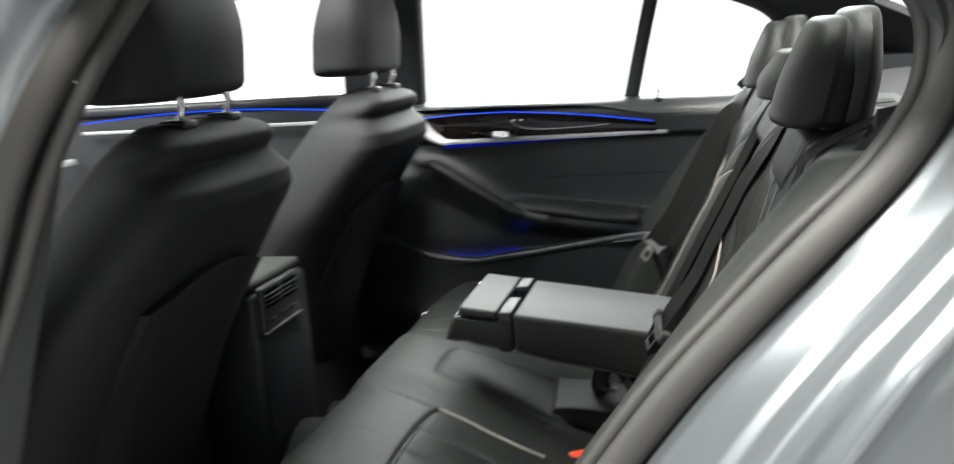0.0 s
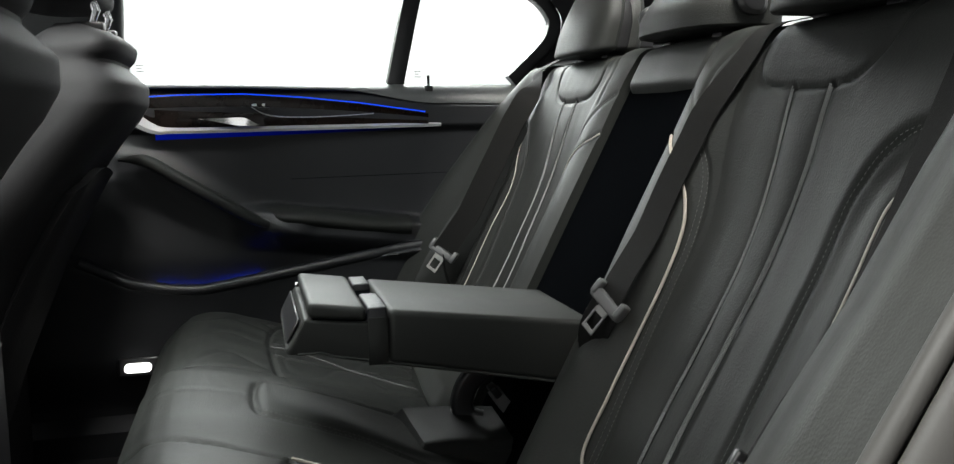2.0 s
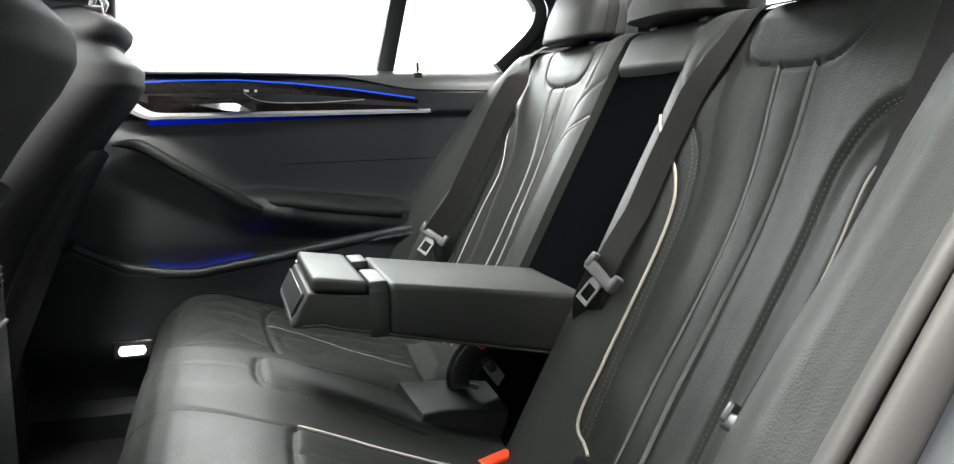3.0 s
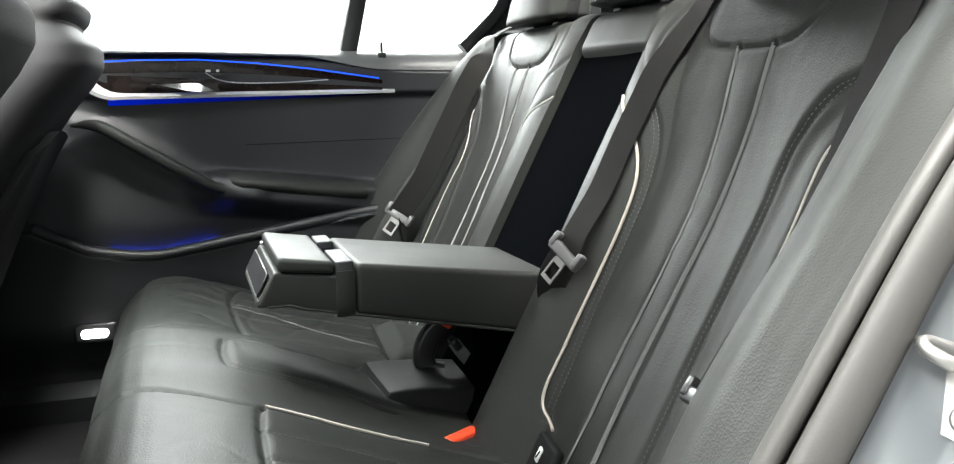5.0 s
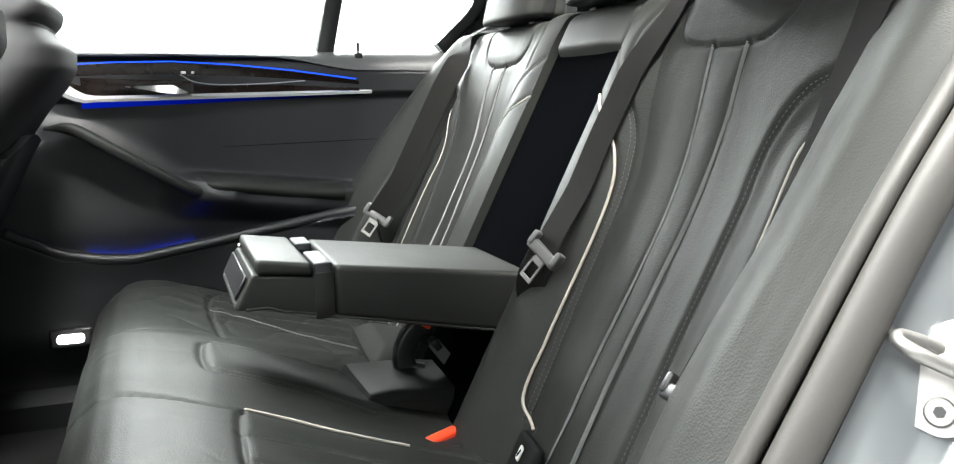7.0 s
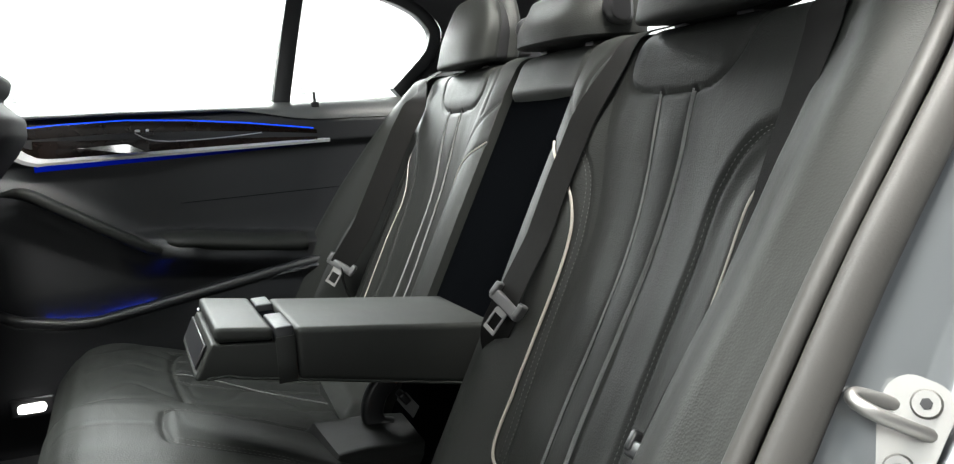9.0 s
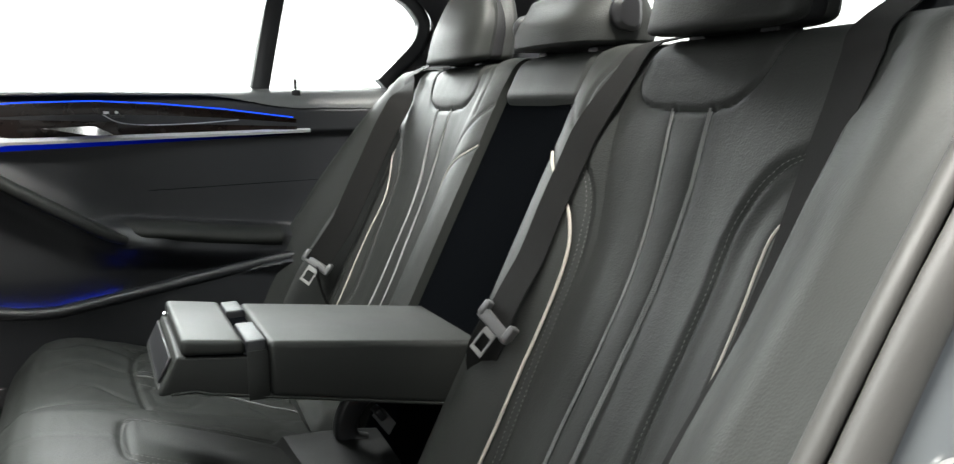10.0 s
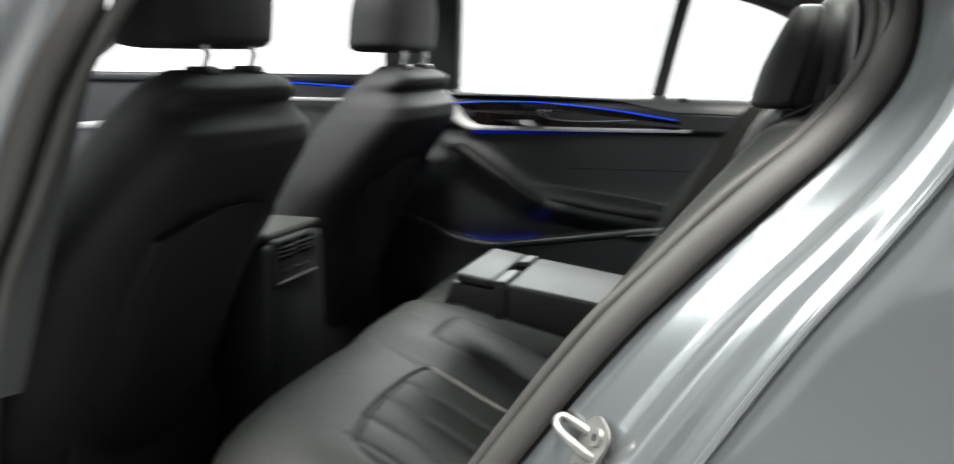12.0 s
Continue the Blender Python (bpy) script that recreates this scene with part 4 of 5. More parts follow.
REAR = [(1.95, -0.88, 0.24), (1.95, -0.91, 0.34), (1.95, -0.925, 0.58), (1.95, -0.92, 0.77), (1.95, -0.915, 0.85), (1.95, -0.905, 0.91), (1.95, -0.885, 0.96),
        (1.93, -0.87, 0.98), (1.86, -0.85, 1.01), (1.55, -0.80, 1.03), (1.05, -0.66, 1.08), (0.80, -0.60, 1.21), (0.45, -0.56, 1.37), (-0.20, -0.56, 1.425)]
a_in, a_out, a_edge, a_rear = [[Vector(q) for q in smooth_line(l, 8)] for l in (SEAL_IN, SEAL_OUT, EDGE, REAR)]
N_S = len(a_in) - 1


def at(line, t):
    f = t * N_S
    i = min(int(f), N_S - 1)
    return line[i].lerp(line[i + 1], f - i)


# step profile of the door jamb: share of the way outward, and offset out of the plane
JAMB = curve_of([(0.0, -0.006), (0.1, -0.010), (0.35, -0.014), (0.45, -0.011), (0.55, 0.0), (0.64, 0.008), (0.75, 0.008), (0.85, 0.002), (0.95, 0.003), (1.0, 0.0)])


def jamb_at(u, v):
    s, e = at(a_out, u), at(a_edge, u)
    t0, t1 = at(a_out, max(0, u - 0.02)), at(a_out, min(1, u + 0.02))
    n = (e - s).cross(t1 - t0).normalized()
    if n.y > 0:
        n = -n
    o = (JAMB(v - 0.015) + JAMB(v) + JAMB(v + 0.015)) / 3
    return s.lerp(e, v) + n * o


body = thing("car_body", "grey metallic car body at the open rear door", "car", (0.5, -0.85, 0.25))
part("door_jamb", sheet(jamb_at, 120, 60, (0.02, 0.05, -0.01)), paint, body, "grey painted door jamb")


def quarter_at(u, v):
    e, r = at(a_edge, u), at(a_rear, u)
    p = e.lerp(r, v)
    swell = math.sin(math.pi * min(1, v * 1.15)) * (0.030 if e.z < 1.0 else 0.012)
    p.y -= swell
    lip = 1 - smoothstep(0, 0.012, v)
    p.y += 0.006 * lip
    # shoulder crease
    p.y -= 0.012 * math.exp(-((p.z - 0.90) / 0.03) ** 2) * smoothstep(0.0, 0.15, v)
    return p


part("quarter_panel", sheet(quarter_at, 96, 70), paint, body, "grey metallic rear quarter panel")
edge_seam = [at(a_edge, t) + Vector((-0.004, -0.001, 0)) for t in np.linspace(0.1, 0.8, 80)]
part("panel_fold", tube(edge_seam, 0.004, 8), paint, body)
# rubber seals: an inner roll and a broad outer lip
n_s = [Vector((-0.4, -1, 0.2))] * 121
line = [at(a_in, t) for t in np.linspace(0, 1, 121)]
part("inner_seal", sweep([p + Vector((-0.004, -0.004, 0.003)) for p in line], circle(0.0095, 12), n_s), rubber, body, "black rubber door seal")
mid = [at(a_in, t).lerp(at(a_out, t), 0.60) + Vector((-0.004, -0.006, 0.003)) for t in np.linspace(0, 1, 121)]
part("outer_seal", sweep(mid, [(0.0175 * math.cos(2 * math.pi * k / 14), 0.009 * math.sin(2 * math.pi * k / 14)) for k in range(14)], n_s), rubber, body, "black rubber door seal")
foot = sheet(lambda u, v: at(a_in, u).lerp(at(a_out, u), v) + Vector((0.006, 0.004, 0)), 100, 2, (0.02, 0.03, 0))
part("seal_channel", foot, rubber, body)

# pillar in front of the door opening
P_IN = [(-0.21, -0.62, 1.30), (-0.26, -0.65, 1.22), (-0.315, -0.70, 1.12), (-0.372, -0.72, 1.02), (-0.432, -0.735, 0.88), (-0.483, -0.75, 0.76), (-0.522, -0.758, 0.62), (-0.542, -0.762, 0.48),
        (-0.52, -0.765, 0.37), (-0.40, -0.765, 0.31), (-0.10, -0.76, 0.30)]
p_in = [Vector(q) for q in smooth_line(P_IN, 8)]
n_p = [Vector((0.6, -1, 0.1))] * len(p_in)
part("inner_seal", sweep(p_in, circle(0.0115, 12), n_p), rubber, body, "black rubber door seal")
out_p = [p + Vector((-0.030, -0.030, 0)) * smoothstep(0.29, 0.40, p.z) + Vector((0, -0.03, -0.02)) * (1 - smoothstep(0.29, 0.40, p.z)) for p in p_in]
part("outer_seal", sweep(out_p, [(0.020 * math.cos(2 * math.pi * k / 14), 0.014 * math.sin(2 * math.pi * k / 14)) for k in range(14)], n_p), rubber, body, "black rubber door seal")


def pillar_at(u, v):
    i = min(int(u * (len(p_in) - 1)), len(p_in) - 2)
    p = p_in[i].lerp(p_in[i + 1], u * (len(p_in) - 1) - i)
    k = smoothstep(0.29, 0.45, p.z)
    o = Vector((-0.035 - 0.13 * v, -0.045 - 0.10 * v + 0.02 * math.sin(v * 9), 0)) * k + Vector((0.0, -0.04 - 0.12 * v, -0.03 - 0.06 * v)) * (1 - k)
    return p + o


part("pillar_skin", sheet(pillar_at, 70, 20, (-0.02, 0.04, 0)), paint, body, "grey painted door pillar")
trim_b = sheet(lambda u, v: Vector((-0.30 - 0.20 * u - 0.13 * v, -0.66 - 0.07 * u + 0.02 * v, 1.30 - 0.70 * u)), 12, 6, (-0.02, -0.04, 0))
part("pillar_trim", trim_b, soft_plastic, body, "black inner pillar trim")

# door striker on the jamb
striker = thing("door_striker", "steel door striker with two screws on the jamb", "door striker", (0.33, -0.80, 0.66))
s_n = Vector((-0.72, -0.58, 0.36)).normalized()
s_u = Vector((0.60, 0.05, 0.80))
s_u = (s_u - s_n * s_u.dot(s_n)).normalized()
s_r = s_u.cross(s_n)
SM = Matrix((s_r, s_u, s_n)).transposed().to_4x4()
SM.translation = (0.322, -0.806, 0.672)
plate = bmesh.new()
rim_v = [plate.verts.new((x, y, 0.0)) for x, y in rounded(0.046, 0.080, 0.018, 6)]
plate.faces.new(rim_v)
up_faces = bmesh.ops.extrude_face_region(plate, geom=list(plate.faces))
bmesh.ops.translate(plate, vec=(0, 0, 0.004), verts=[g for g in up_faces["geom"] if isinstance(g, bmesh.types.BMVert)])
part("plate", moved(plate, SM), steel, striker)
bar = smooth_line([(0.322, -0.796, 0.690), (0.306, -0.792, 0.697), (0.293, -0.789, 0.701), (0.287, -0.794, 0.699), (0.292, -0.806, 0.693), (0.312, -0.815, 0.682), (0.332, -0.818, 0.672), (0.338, -0.812, 0.668)], 5)
part("loop", tube([Vector(q) for q in bar], 0.0052, 10), steel, striker)
for y in (-0.024, 0.024):
    screw = bmesh.new()
    bmesh.ops.create_cone(screw, segments=20, radius1=0.0105, radius2=0.0090, depth=0.004, cap_ends=True)
    s_ob = part("screw", moved(moved(screw, pose(0.004, y, 0.0058)), SM), steel, striker, "countersunk star screw")
    dot = bmesh.new()
    bmesh.ops.create_cone(dot, segments=6, radius1=0.0042, radius2=0.0042, depth=0.001, cap_ends=True)
    part("screw_socket", moved(moved(dot, pose(0.004, y, 0.0080)), SM), hard_plastic, s_ob, "dark star socket")

# ---- roof, rear pillars, rear window, shelf ----
W_EDGE = [(0.10, 0.735, 1.290), (0.25, 0.735, 1.265), (0.41, 0.735, 1.223), (0.525, 0.735, 1.176), (0.578, 0.735, 1.105), (0.560, 0.735, 1.045), (0.500, 0.735, 0.980), (0.47, 0.735, 0.94)]
B_EDGE = [(0.30, 0.46, 1.375), (0.42, 0.48, 1.318), (0.553, 0.50, 1.249), (0.67, 0.50, 1.189), (0.76, 0.50, 1.144), (0.833, 0.50, 1.107), (0.92, 0.51, 1.055), (0.99, 0.52, 1.00)]
w_e, b_e = [[Vector(q) for q in smooth_line(l, 6)] for l in (W_EDGE, B_EDGE)]


def rear_pillar_at(u, v):
    f = u * (len(w_e) - 1)
    i = min(int(f), len(w_e) - 2)
    p = w_e[i].lerp(w_e[i + 1], f - i).lerp(b_e[i].lerp(b_e[i + 1], f - i), v)
    p.y += 0.035 * math.sin(math.pi * v) * smoothstep(0.0, 0.4, u)
    return p


cabin = thing("cabin_lining", "dark roof lining and rear pillar trims", "car interior", (0, 0, 1.2), kind="structure")
for side in (-1, 1):
    bm = sheet(rear_pillar_at if side > 0 else (lambda u, v: rear_pillar_at(u, v) - Vector((0, 0.095 * (1 - v) * smoothstep(0.0, 0.4, u), 0))), 42, 14, (0, 0.02, 0.02))
    part("rear_pillar_trim", bm if side > 0 else mirrored(bm), headliner, cabin)
# glazed opening, unseen and added so that lamps above reach the seats
ROOF_OPENING = (-0.95, -0.12, 0.45)


def with_roof_hole(bm):
    x0, x1, y1 = ROOF_OPENING
    gone = [f for f in bm.faces if x0 < f.calc_center_median().x < x1 and abs(f.calc_center_median().y) < y1 and len(f.verts) == 4]
    bmesh.ops.delete(bm, geom=gone, context="FACES")
    return bm


def roof_z(x, y, lift):
    v = (y + 0.74) / 1.48
    return 1.30 + lift + 0.085 * (math.sin(math.pi * min(1, max(0, v))) ** 0.6) - 0.05 * abs((x + 1.15) / 1.46 - 0.45) ** 2


roof_in = sheet(lambda u, v: Vector((-1.15 + 1.46 * u, -0.74 + 1.48 * v, roof_z(-1.15 + 1.46 * u, -0.74 + 1.48 * v, 0))), 40, 48)
part("headliner", with_roof_hole(roof_in), headliner, cabin, "dark fabric headliner round the added roof opening")
roof_out = sheet(lambda u, v: Vector((-1.2 + 1.60 * u, -0.70 + 1.40 * v, roof_z(-1.2 + 1.60 * u, (-0.70 + 1.40 * v) * 1.04, 0.05))), 40, 48)
part("roof_skin", with_roof_hole(roof_out), paint, body, "grey painted roof")
x0, x1, y1 = ROOF_OPENING
rim_path = [(x0, -y1), (x1, -y1), (x1, y1), (x0, y1), (x0, -y1)]
for a_, b_ in zip(rim_path, rim_path[1:]):
    pts = [Vector((a_[0] + (b_[0] - a_[0]) * k / 10, a_[1] + (b_[1] - a_[1]) * k / 10, 0)) for k in range(11)]
    for q in pts:
        q.z = roof_z(q.x, q.y, 0.02)
    part("roof_opening_frame", sweep(pts, rounded(0.05, 0.09, 0.008, 2), Vector((0, 0, 1))), soft_plastic, cabin, "black frame of the added roof opening")
gr = part("roof_opening_pane", sheet(lambda u, v: Vector((x0 + (x1 - x0) * u, -y1 + 2 * y1 * v, roof_z(x0 + (x1 - x0) * u, -y1 + 2 * y1 * v, 0.04))), 8, 8), glass, cabin, "clear panel in the added roof opening")
gr.visible_shadow = False
rear_glass = sheet(lambda u, v: Vector((0.36 + 0.70 * u, (-0.50 - 0.04 * u) * (1 - 2 * v), 1.355 - 0.355 * u + 0.02 * math.sin(math.pi * u))), 8, 8, (0.002, 0, 0.004))
rg = single("rear_window", rear_glass, glass, "sloping clear rear window", "car window", "structure")
rg.visible_shadow = False
shelf = thing("parcel_shelf", "dark felt parcel shelf behind the rear seat", "shelf", (0.8, 0, 0.99))
part("board", sheet(lambda u, v: Vector((0.555 + 0.50 * u, -0.66 + 1.32 * v, 0.990 + 0.030 * smoothstep(0.05, 0.5, u))), 16, 20, (0, 0, -0.03)), headliner, shelf)
for side in (-1, 1):
    lip = sheet(lambda u, v: Vector((0.53 + 0.45 * u, side * (0.555 + (0.165 if side > 0 else 0.075) * v - 0.02 * u), 1.006 + 0.030 * smoothstep(0.0, 0.4, u) + (0.085 if side < 0 else 0.028) * v ** 1.4 * (0.4 + 0.6 * smoothstep(0.0, 0.5, u)) + 0.02 * u)), 16, 12, (0, 0, -0.03))
    part("side_ledge", lip, soft_plastic, shelf)

# ---- floor, sills ----
floor = thing("floor", "dark carpeted footwell floor", "floor", (0, 0, 0.2), kind="structure")
part("carpet", sheet(lambda u, v: Vector((-1.75 + 2.2 * u, -0.80 + 1.60 * v, 0.215 + 0.16 * math.exp(-((v - 0.5) / 0.10) ** 2) + 0.004 * noise.noise(Vector((u * 14, v * 14, 0))))), 40, 50, (0, 0, -0.04)), carpet, floor)
part("seat_base", sheet(lambda u, v: Vector((-0.255 + 0.02 * v, -0.66 + 1.32 * u, 0.20 + 0.13 * v)), 10, 4, (0.4, 0, 0)), carpet, floor)
for side in (-1, 1):
    s = sheet(lambda u, v: Vector((-1.3 + 1.55 * u, side * (0.66 + 0.14 * v), 0.24 + 0.055 * math.sin(math.pi * (0.15 + 0.7 * v)))), 20, 8, (0, 0, -0.10))
    part("sill_trim", s, soft_plastic, floor, "black plastic sill trim")
foot_lamp = thing("courtesy_lamp", "small glowing white courtesy lamp low on the door", "lamp", (-0.372, 0.66, 0.40))
part("lens", box(-0.398, 0.640, 0.391, -0.346, 0.662, 0.409, 0.008), led_white, foot_lamp, "glowing white lens")
part("housing", box(-0.412, 0.655, 0.380, -0.330, 0.70, 0.420, 0.006), hard_plastic, foot_lamp)

# ---- front seats ----
seat_rear = curve_of([(0.34, -0.57), (0.50, -0.508), (0.663, -0.442), (0.795, -0.380), (0.861, -0.344), (0.90, -0.315), (0.925, -0.300), (0.955, -0.298), (0.975, -0.318), (0.988, -0.332), (1.0, -0.318), (1.02, -0.312), (1.035, -0.330), (1.046, -0.37)])
seat_half = curve_of([(0.34, 0.255), (0.50, 0.275), (0.66, 0.285), (0.78, 0.272), (0.87, 0.240), (0.925, 0.218), (0.96, 0.200), (0.985, 0.180), (1.01, 0.172), (1.03, 0.152), (1.046, 0.10)])
seat_front = curve_of([(0.34, -0.78), (0.50, -0.74), (0.70, -0.67), (0.88, -0.57), (0.98, -0.49), (1.046, -0.42)])


def front_seat(cy, label):
    ob = thing("front_seat", label, "car seat", (-0.6, cy, 0.22), "front seats")
    bm = bmesh.new()
    rings = []
    for z in [0.34 + 0.58 * k / 24 for k in range(24)] + list(np.linspace(0.92, 1.046, 26)):
        xr, xf, h = eased(seat_rear, z, 0.004), seat_front(z), eased(seat_half, z, 0.006)
        ring = []
        for k in range(40):
            c, s = math.cos(2 * math.pi * k / 40), math.sin(2 * math.pi * k / 40)
            px = math.copysign(abs(c) ** 0.50, c)
            py = math.copysign(abs(s) ** 0.62, s)
            x = (xr + xf) / 2 + px * (xr - xf) / 2
            # hollow between the bolsters on the back
            if px > 0.6:
                x -= 0.020 * math.cos(py * math.pi / 2) ** 2 * smoothstep(0.90, 0.80, z) * smoothstep(0.40, 0.55, z)
            if px > 0:
                x -= 0.06 * smoothstep(0.92, 0.62, z) * py * py
            ring.append(bm.verts.new((x, cy + py * h, z)))
        rings.append(ring)
    for a_, b_ in zip(rings, rings[1:]):
        for k in range(40):
            bm.faces.new((a_[k], a_[(k + 1) % 40], b_[(k + 1) % 40], b_[k]))
    bm.faces.new(rings[0])
    bm.faces.new(rings[-1])
    part("backrest", bm, seat_leather, ob)

    def pocket(u, v):
        z, y = 0.42 + 0.40 * v, -0.165 + 0.33 * u
        e = min(u, 1 - u) * 0.33
        return Vector((seat_rear(z) - 0.017 + 0.012 * smoothstep(0, 0.05, e) + 0.002 * v - 0.06 * smoothstep(0.92, 0.62, z) * (y / seat_half(z)) ** 2, cy + y, z - 0.03 * (2 * u - 1) ** 2 * v))

    part("map_pocket", sheet(pocket, 20, 20, (-0.015, 0, 0)), seat_leather, ob, "black leather map pocket")
    part("cushion", arm_seat(cy), seat_leather, ob)
    part("headrest", headrest_mesh(-0.412, cy, 1.078, 0.318, 0.150, 0.240, 0.74, 0.10, nu=40, nv=30, dome=0.65), seat_leather, ob)
    for y in (-0.064, 0.064):
        part("headrest_post", tube([Vector((-0.372, cy + y, 1.03)), Vector((-0.356, cy + y, 1.07)), Vector((-0.372, cy + y, 1.12))], 0.0062, 10), chrome, ob, "chrome headrest post")
        part("post_collar", box(-0.392, cy + y - 0.016, 1.038, -0.345, cy + y + 0.016, 1.052, 0.004), hard_plastic, ob)
    for y in (-0.2, 0.2):
        part("seat_rail", box(-1.05, cy + y - 0.02, 0.20, -0.66, cy + y + 0.02, 0.26, 0.004), hard_plastic, ob)
    return ob


def arm_seat(cy):
    bm = bmesh.new()
    rings = []
    for k in range(21):
        t = k / 20
        x, h = -1.12 + 0.56 * t, 0.245 * (0.80 + 0.20 * math.sin(math.pi * min(1, 0.25 + t)))
        top = 0.50 + 0.03 * math.cos(t * 3)
        rings.append([bm.verts.new((x, cy + p / 0.5 * h, 0.36 + q * (top - 0.22) / 0.28)) for p, q in rounded(1.0, 0.28, 0.09, 5)])
    m = len(rings[0])
    for a_, b_ in zip(rings, rings[1:]):
        for k in range(m):
            bm.faces.new((a_[k], a_[(k + 1) % m], b_[(k + 1) % m], b_[k]))
    bm.faces.new(rings[0])
    bm.faces.new(rings[-1])
    return bm


front_seat(-0.392, "black leather front seat with headrest and map pocket")
front_seat(0.384, "black leather front seat with headrest and map pocket")

# ---- centre console with rear vents ----
console = thing("centre_console", "black centre console with rear air vents and metal edge", "console", (-0.6, -0.03, 0.25))
part("body", box(-1.3, -0.125, 0.25, -0.470, 0.105, 0.692, 0.02, 4), soft_plastic, console)
part("armrest_lid", box(-0.86, -0.120, 0.692, -0.480, 0.100, 0.712, 0.009, 4), leather_smooth, console, "padded console lid")
part("vent_panel", box(-0.475, -0.118, 0.600, -0.460, 0.040, 0.700, 0.006), hard_plastic, console, "black vent panel")
for y0, y1 in ((-0.105, -0.045), (-0.035, 0.028)):
    v_ob = part("vent", box(-0.468, y0, 0.655, -0.4585, y1, 0.692, 0.002), felt, console)
    for z in (0.664, 0.673, 0.682):
        part("vent_slat", box(-0.4615, y0, z - 0.0012, -0.4545, y1, z + 0.0012, 0.0005, 1), hard_plastic, v_ob)
part("metal_edge", box(-0.464, -0.118, 0.606, -0.456, 0.040, 0.611, 0.0015, 2), steel, console, "thin metal edge")
for y in (-0.085, -0.035, 0.0):
    part("button", box(-0.464, y - 0.010, 0.625, -0.457, y + 0.010, 0.634, 0.002, 2), soft_plastic, console)

# ---- front part of the cabin ----
front_door = thing("front_door", "closed front door with black panel and blue light strip", "car door", (-1.0, 0.74, 0.35))
part("panel", sheet(lambda u, v: Vector((-1.75 + 1.13 * u, 0.735 - 0.03 * math.sin(math.pi * v), 0.22 + 0.785 * v)), 20, 16, (0, 0.05, 0)), soft_plastic, front_door)
part("belt_rail", sweep([Vector((x, 0.745, 1.003)) for x in np.linspace(-1.75, -0.62, 12)], rounded(0.03, 0.05, 0.01, 3), Vector((0, 1, 0))), soft_plastic, front_door)
part("light_guide", sweep([Vector((x, 0.700, 0.966 + 0.028 * math.sin((x + 1.55) * 2.9))) for x in np.linspace(-1.45, -0.64, 30)], rounded(0.0034, 0.004, 0.0015, 2), Vector((0, 1, 0))), led_blue, front_door, "glowing blue light guide")
part("metal_strip", sweep([Vector((x, 0.698, 0.945)) for x in np.linspace(-1.45, -0.63, 12)], rounded(0.010, 0.008, 0.003, 2), Vector((0, 1, 0))), satin, front_door, "satin metal trim strip")
part("lock_pin", tube([Vector((-0.684, 0.735, 1.000)), Vector((-0.684, 0.735, 1.034))], 0.0035, 8), hard_plastic, front_door, "black lock pin")
part("window_frame", sweep([Vector(q) for q in smooth_line([(-1.75, 0.745, 1.02), (-1.35, 0.70, 1.22), (-1.0, 0.68, 1.31), (-0.60, 0.69, 1.325)], 6)], rounded(0.05, 0.03, 0.006, 2), Vector((0, 1, 0))), hard_plastic, front_door, "black window frame")
near_door = copy_thing(front_door, pose(-1.0, -0.74, 0.35))
near_door.scale = (1, -1, 1)
b_post = thing("door_pillar", "black pillar between the closed doors", "car interior", (-0.43, 0.74, 0.9), kind="structure")
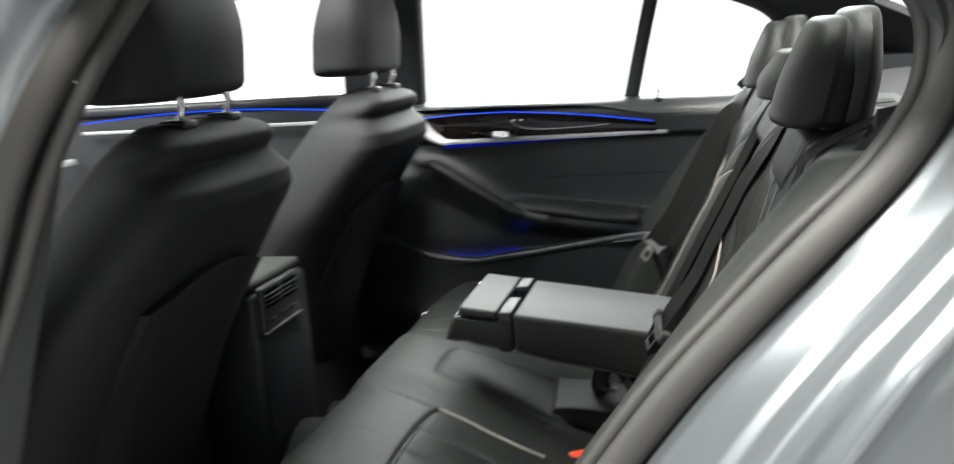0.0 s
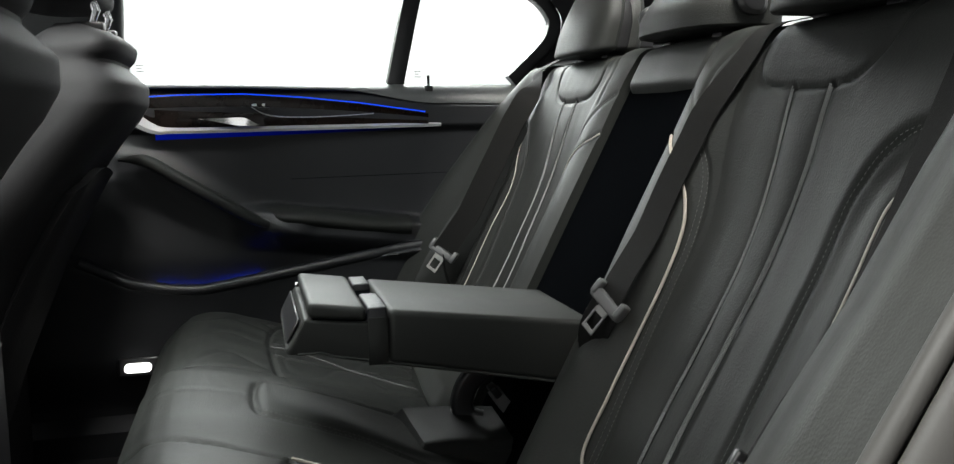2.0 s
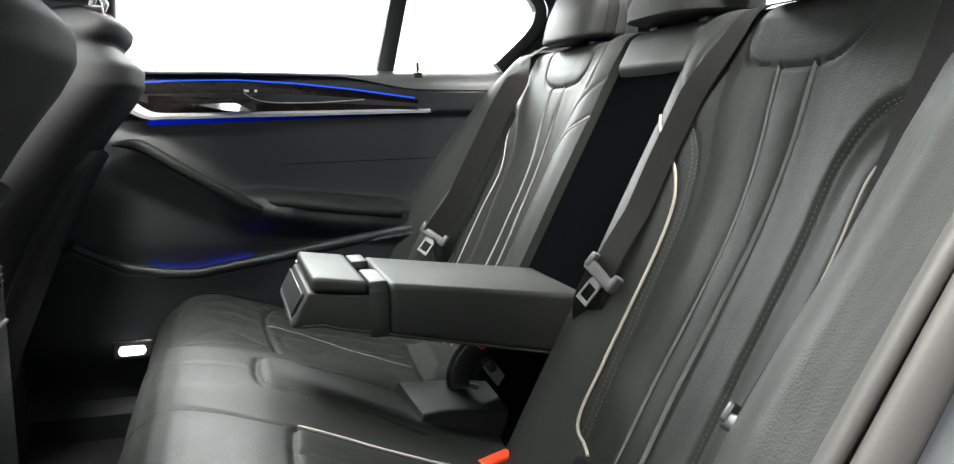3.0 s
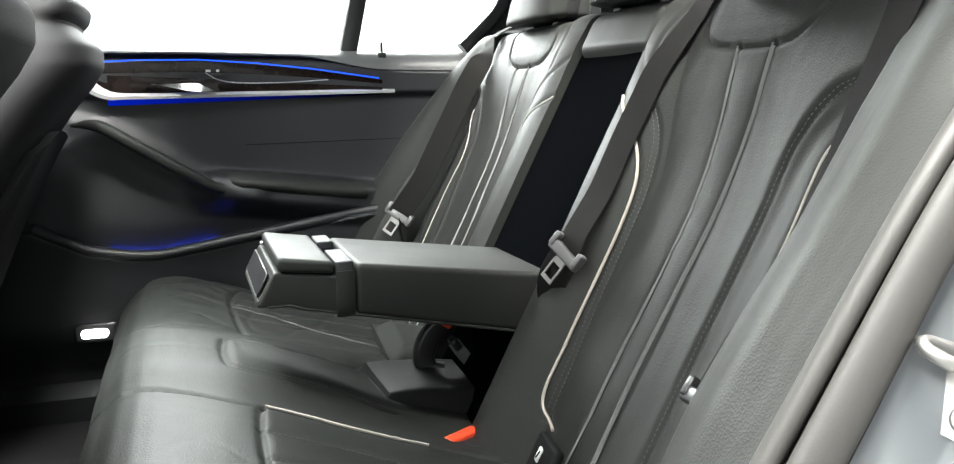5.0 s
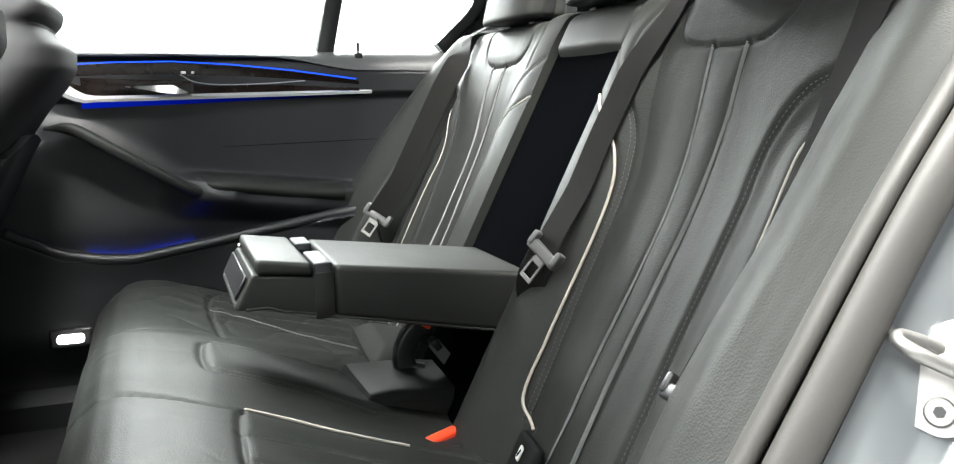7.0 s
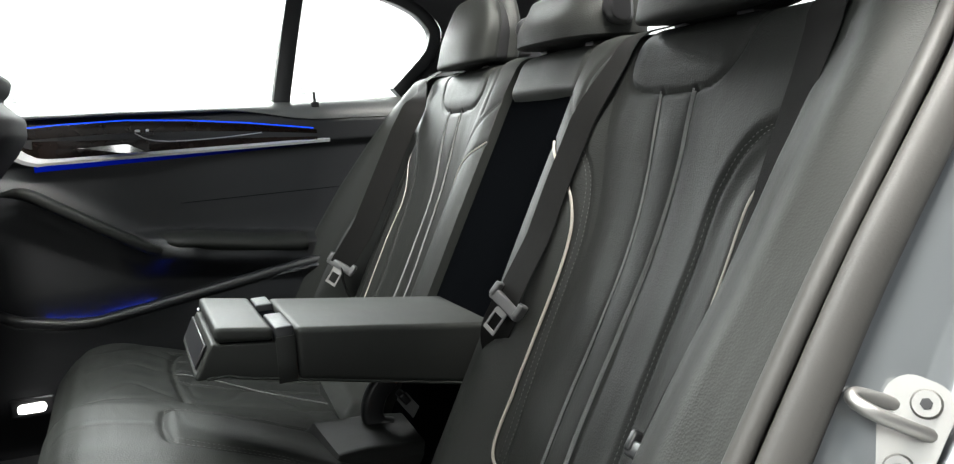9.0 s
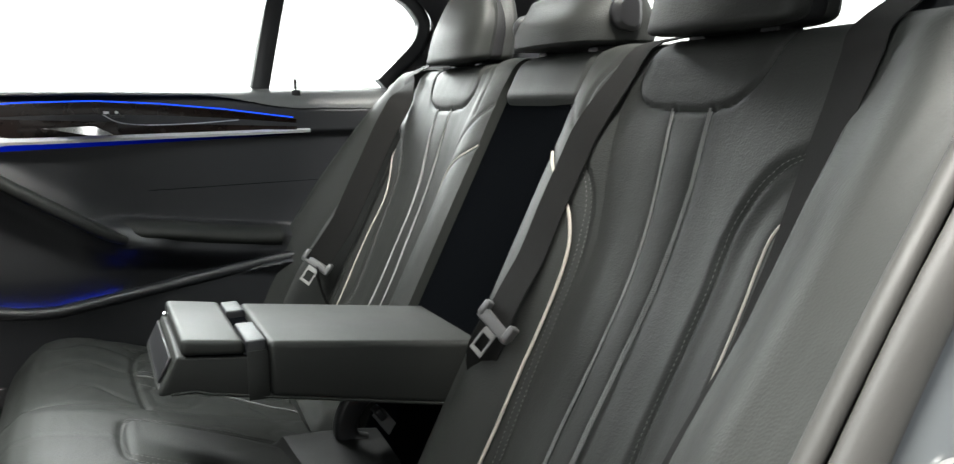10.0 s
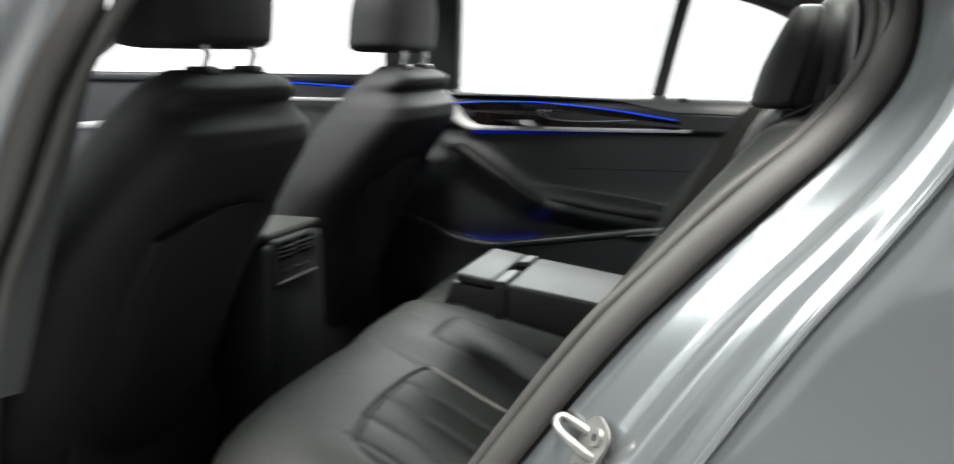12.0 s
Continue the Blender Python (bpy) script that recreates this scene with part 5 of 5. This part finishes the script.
part("pillar_trim", sweep([Vector((-0.51, 0.765, 0.22)), Vector((-0.495, 0.76, 0.98)), Vector((-0.475, 0.735, 1.33))], rounded(0.235, 0.05, 0.015, 3), Vector((0, 1, 0))), soft_plastic, b_post)
dash = thing("dashboard", "black dashboard with padded top", "dashboard", (-1.5, 0, 0.7))


def dash_at(u, v):
    y = -0.72 + 1.44 * u
    a = math.pi * (0.05 + 0.75 * v)
    return Vector((-1.42 - 0.20 * math.sin(a) - 0.22 * v, y, 0.55 + 0.42 * math.sin(a * 0.62) + 0.02 * math.sin(u * 7)))


part("top", sheet(dash_at, 30, 20, (-0.3, 0, -0.1)), soft_plastic, dash)
part("metal_strip", sweep([Vector((-1.50, y, 0.86)) for y in np.linspace(-0.7, 0.7, 20)], rounded(0.02, 0.012, 0.003, 2), Vector((1, 0, 0.3))), satin, dash, "satin metal strip")
wheel = thing("steering_wheel", "black leather steering wheel with metal spokes", "steering wheel", (-1.22, -0.37, 0.86))
WM = pose(-1.22, -0.385, 0.88, 0, 68, 0)
part("rim", moved(tube([Vector((0.183 * math.cos(a), 0.183 * math.sin(a), 0)) for a in np.linspace(0, 2 * math.pi, 49)], 0.016, 10, normal=(0, 0, 1)), WM), leather_smooth, wheel)
part("hub", moved(box(-0.065, -0.075, -0.03, 0.065, 0.075, 0.03, 0.02, 4), WM), soft_plastic, wheel)
for a in (90, 270, 0):
    part("spoke", moved(moved(box(0.05, -0.016, -0.008, 0.178, 0.016, 0.008, 0.004), pose(0, 0, 0, 0, 0, a)), WM), satin, wheel, "satin metal spoke")

# ---- studio ----
ground = single("ground", sheet(lambda u, v: Vector((-40 + 80 * u, -40 + 80 * v, 0)), 8, 8), studio_floor_mat, "grey studio floor", "floor", "structure")


def backdrop_at(u, v):
    """A wall that bends round the far side and both ends of the car."""
    a = math.pi * (1.12 - 1.24 * u)
    return Vector((6.5 * math.copysign(abs(math.cos(a)) ** 0.5, math.cos(a)), 4.8 * math.copysign(abs(math.sin(a)) ** 0.5, math.sin(a)), 0.002 + 6.0 * v))


single("backdrop", sheet(backdrop_at, 60, 4), studio_glow, "lit white studio backdrop", "backdrop", "structure")
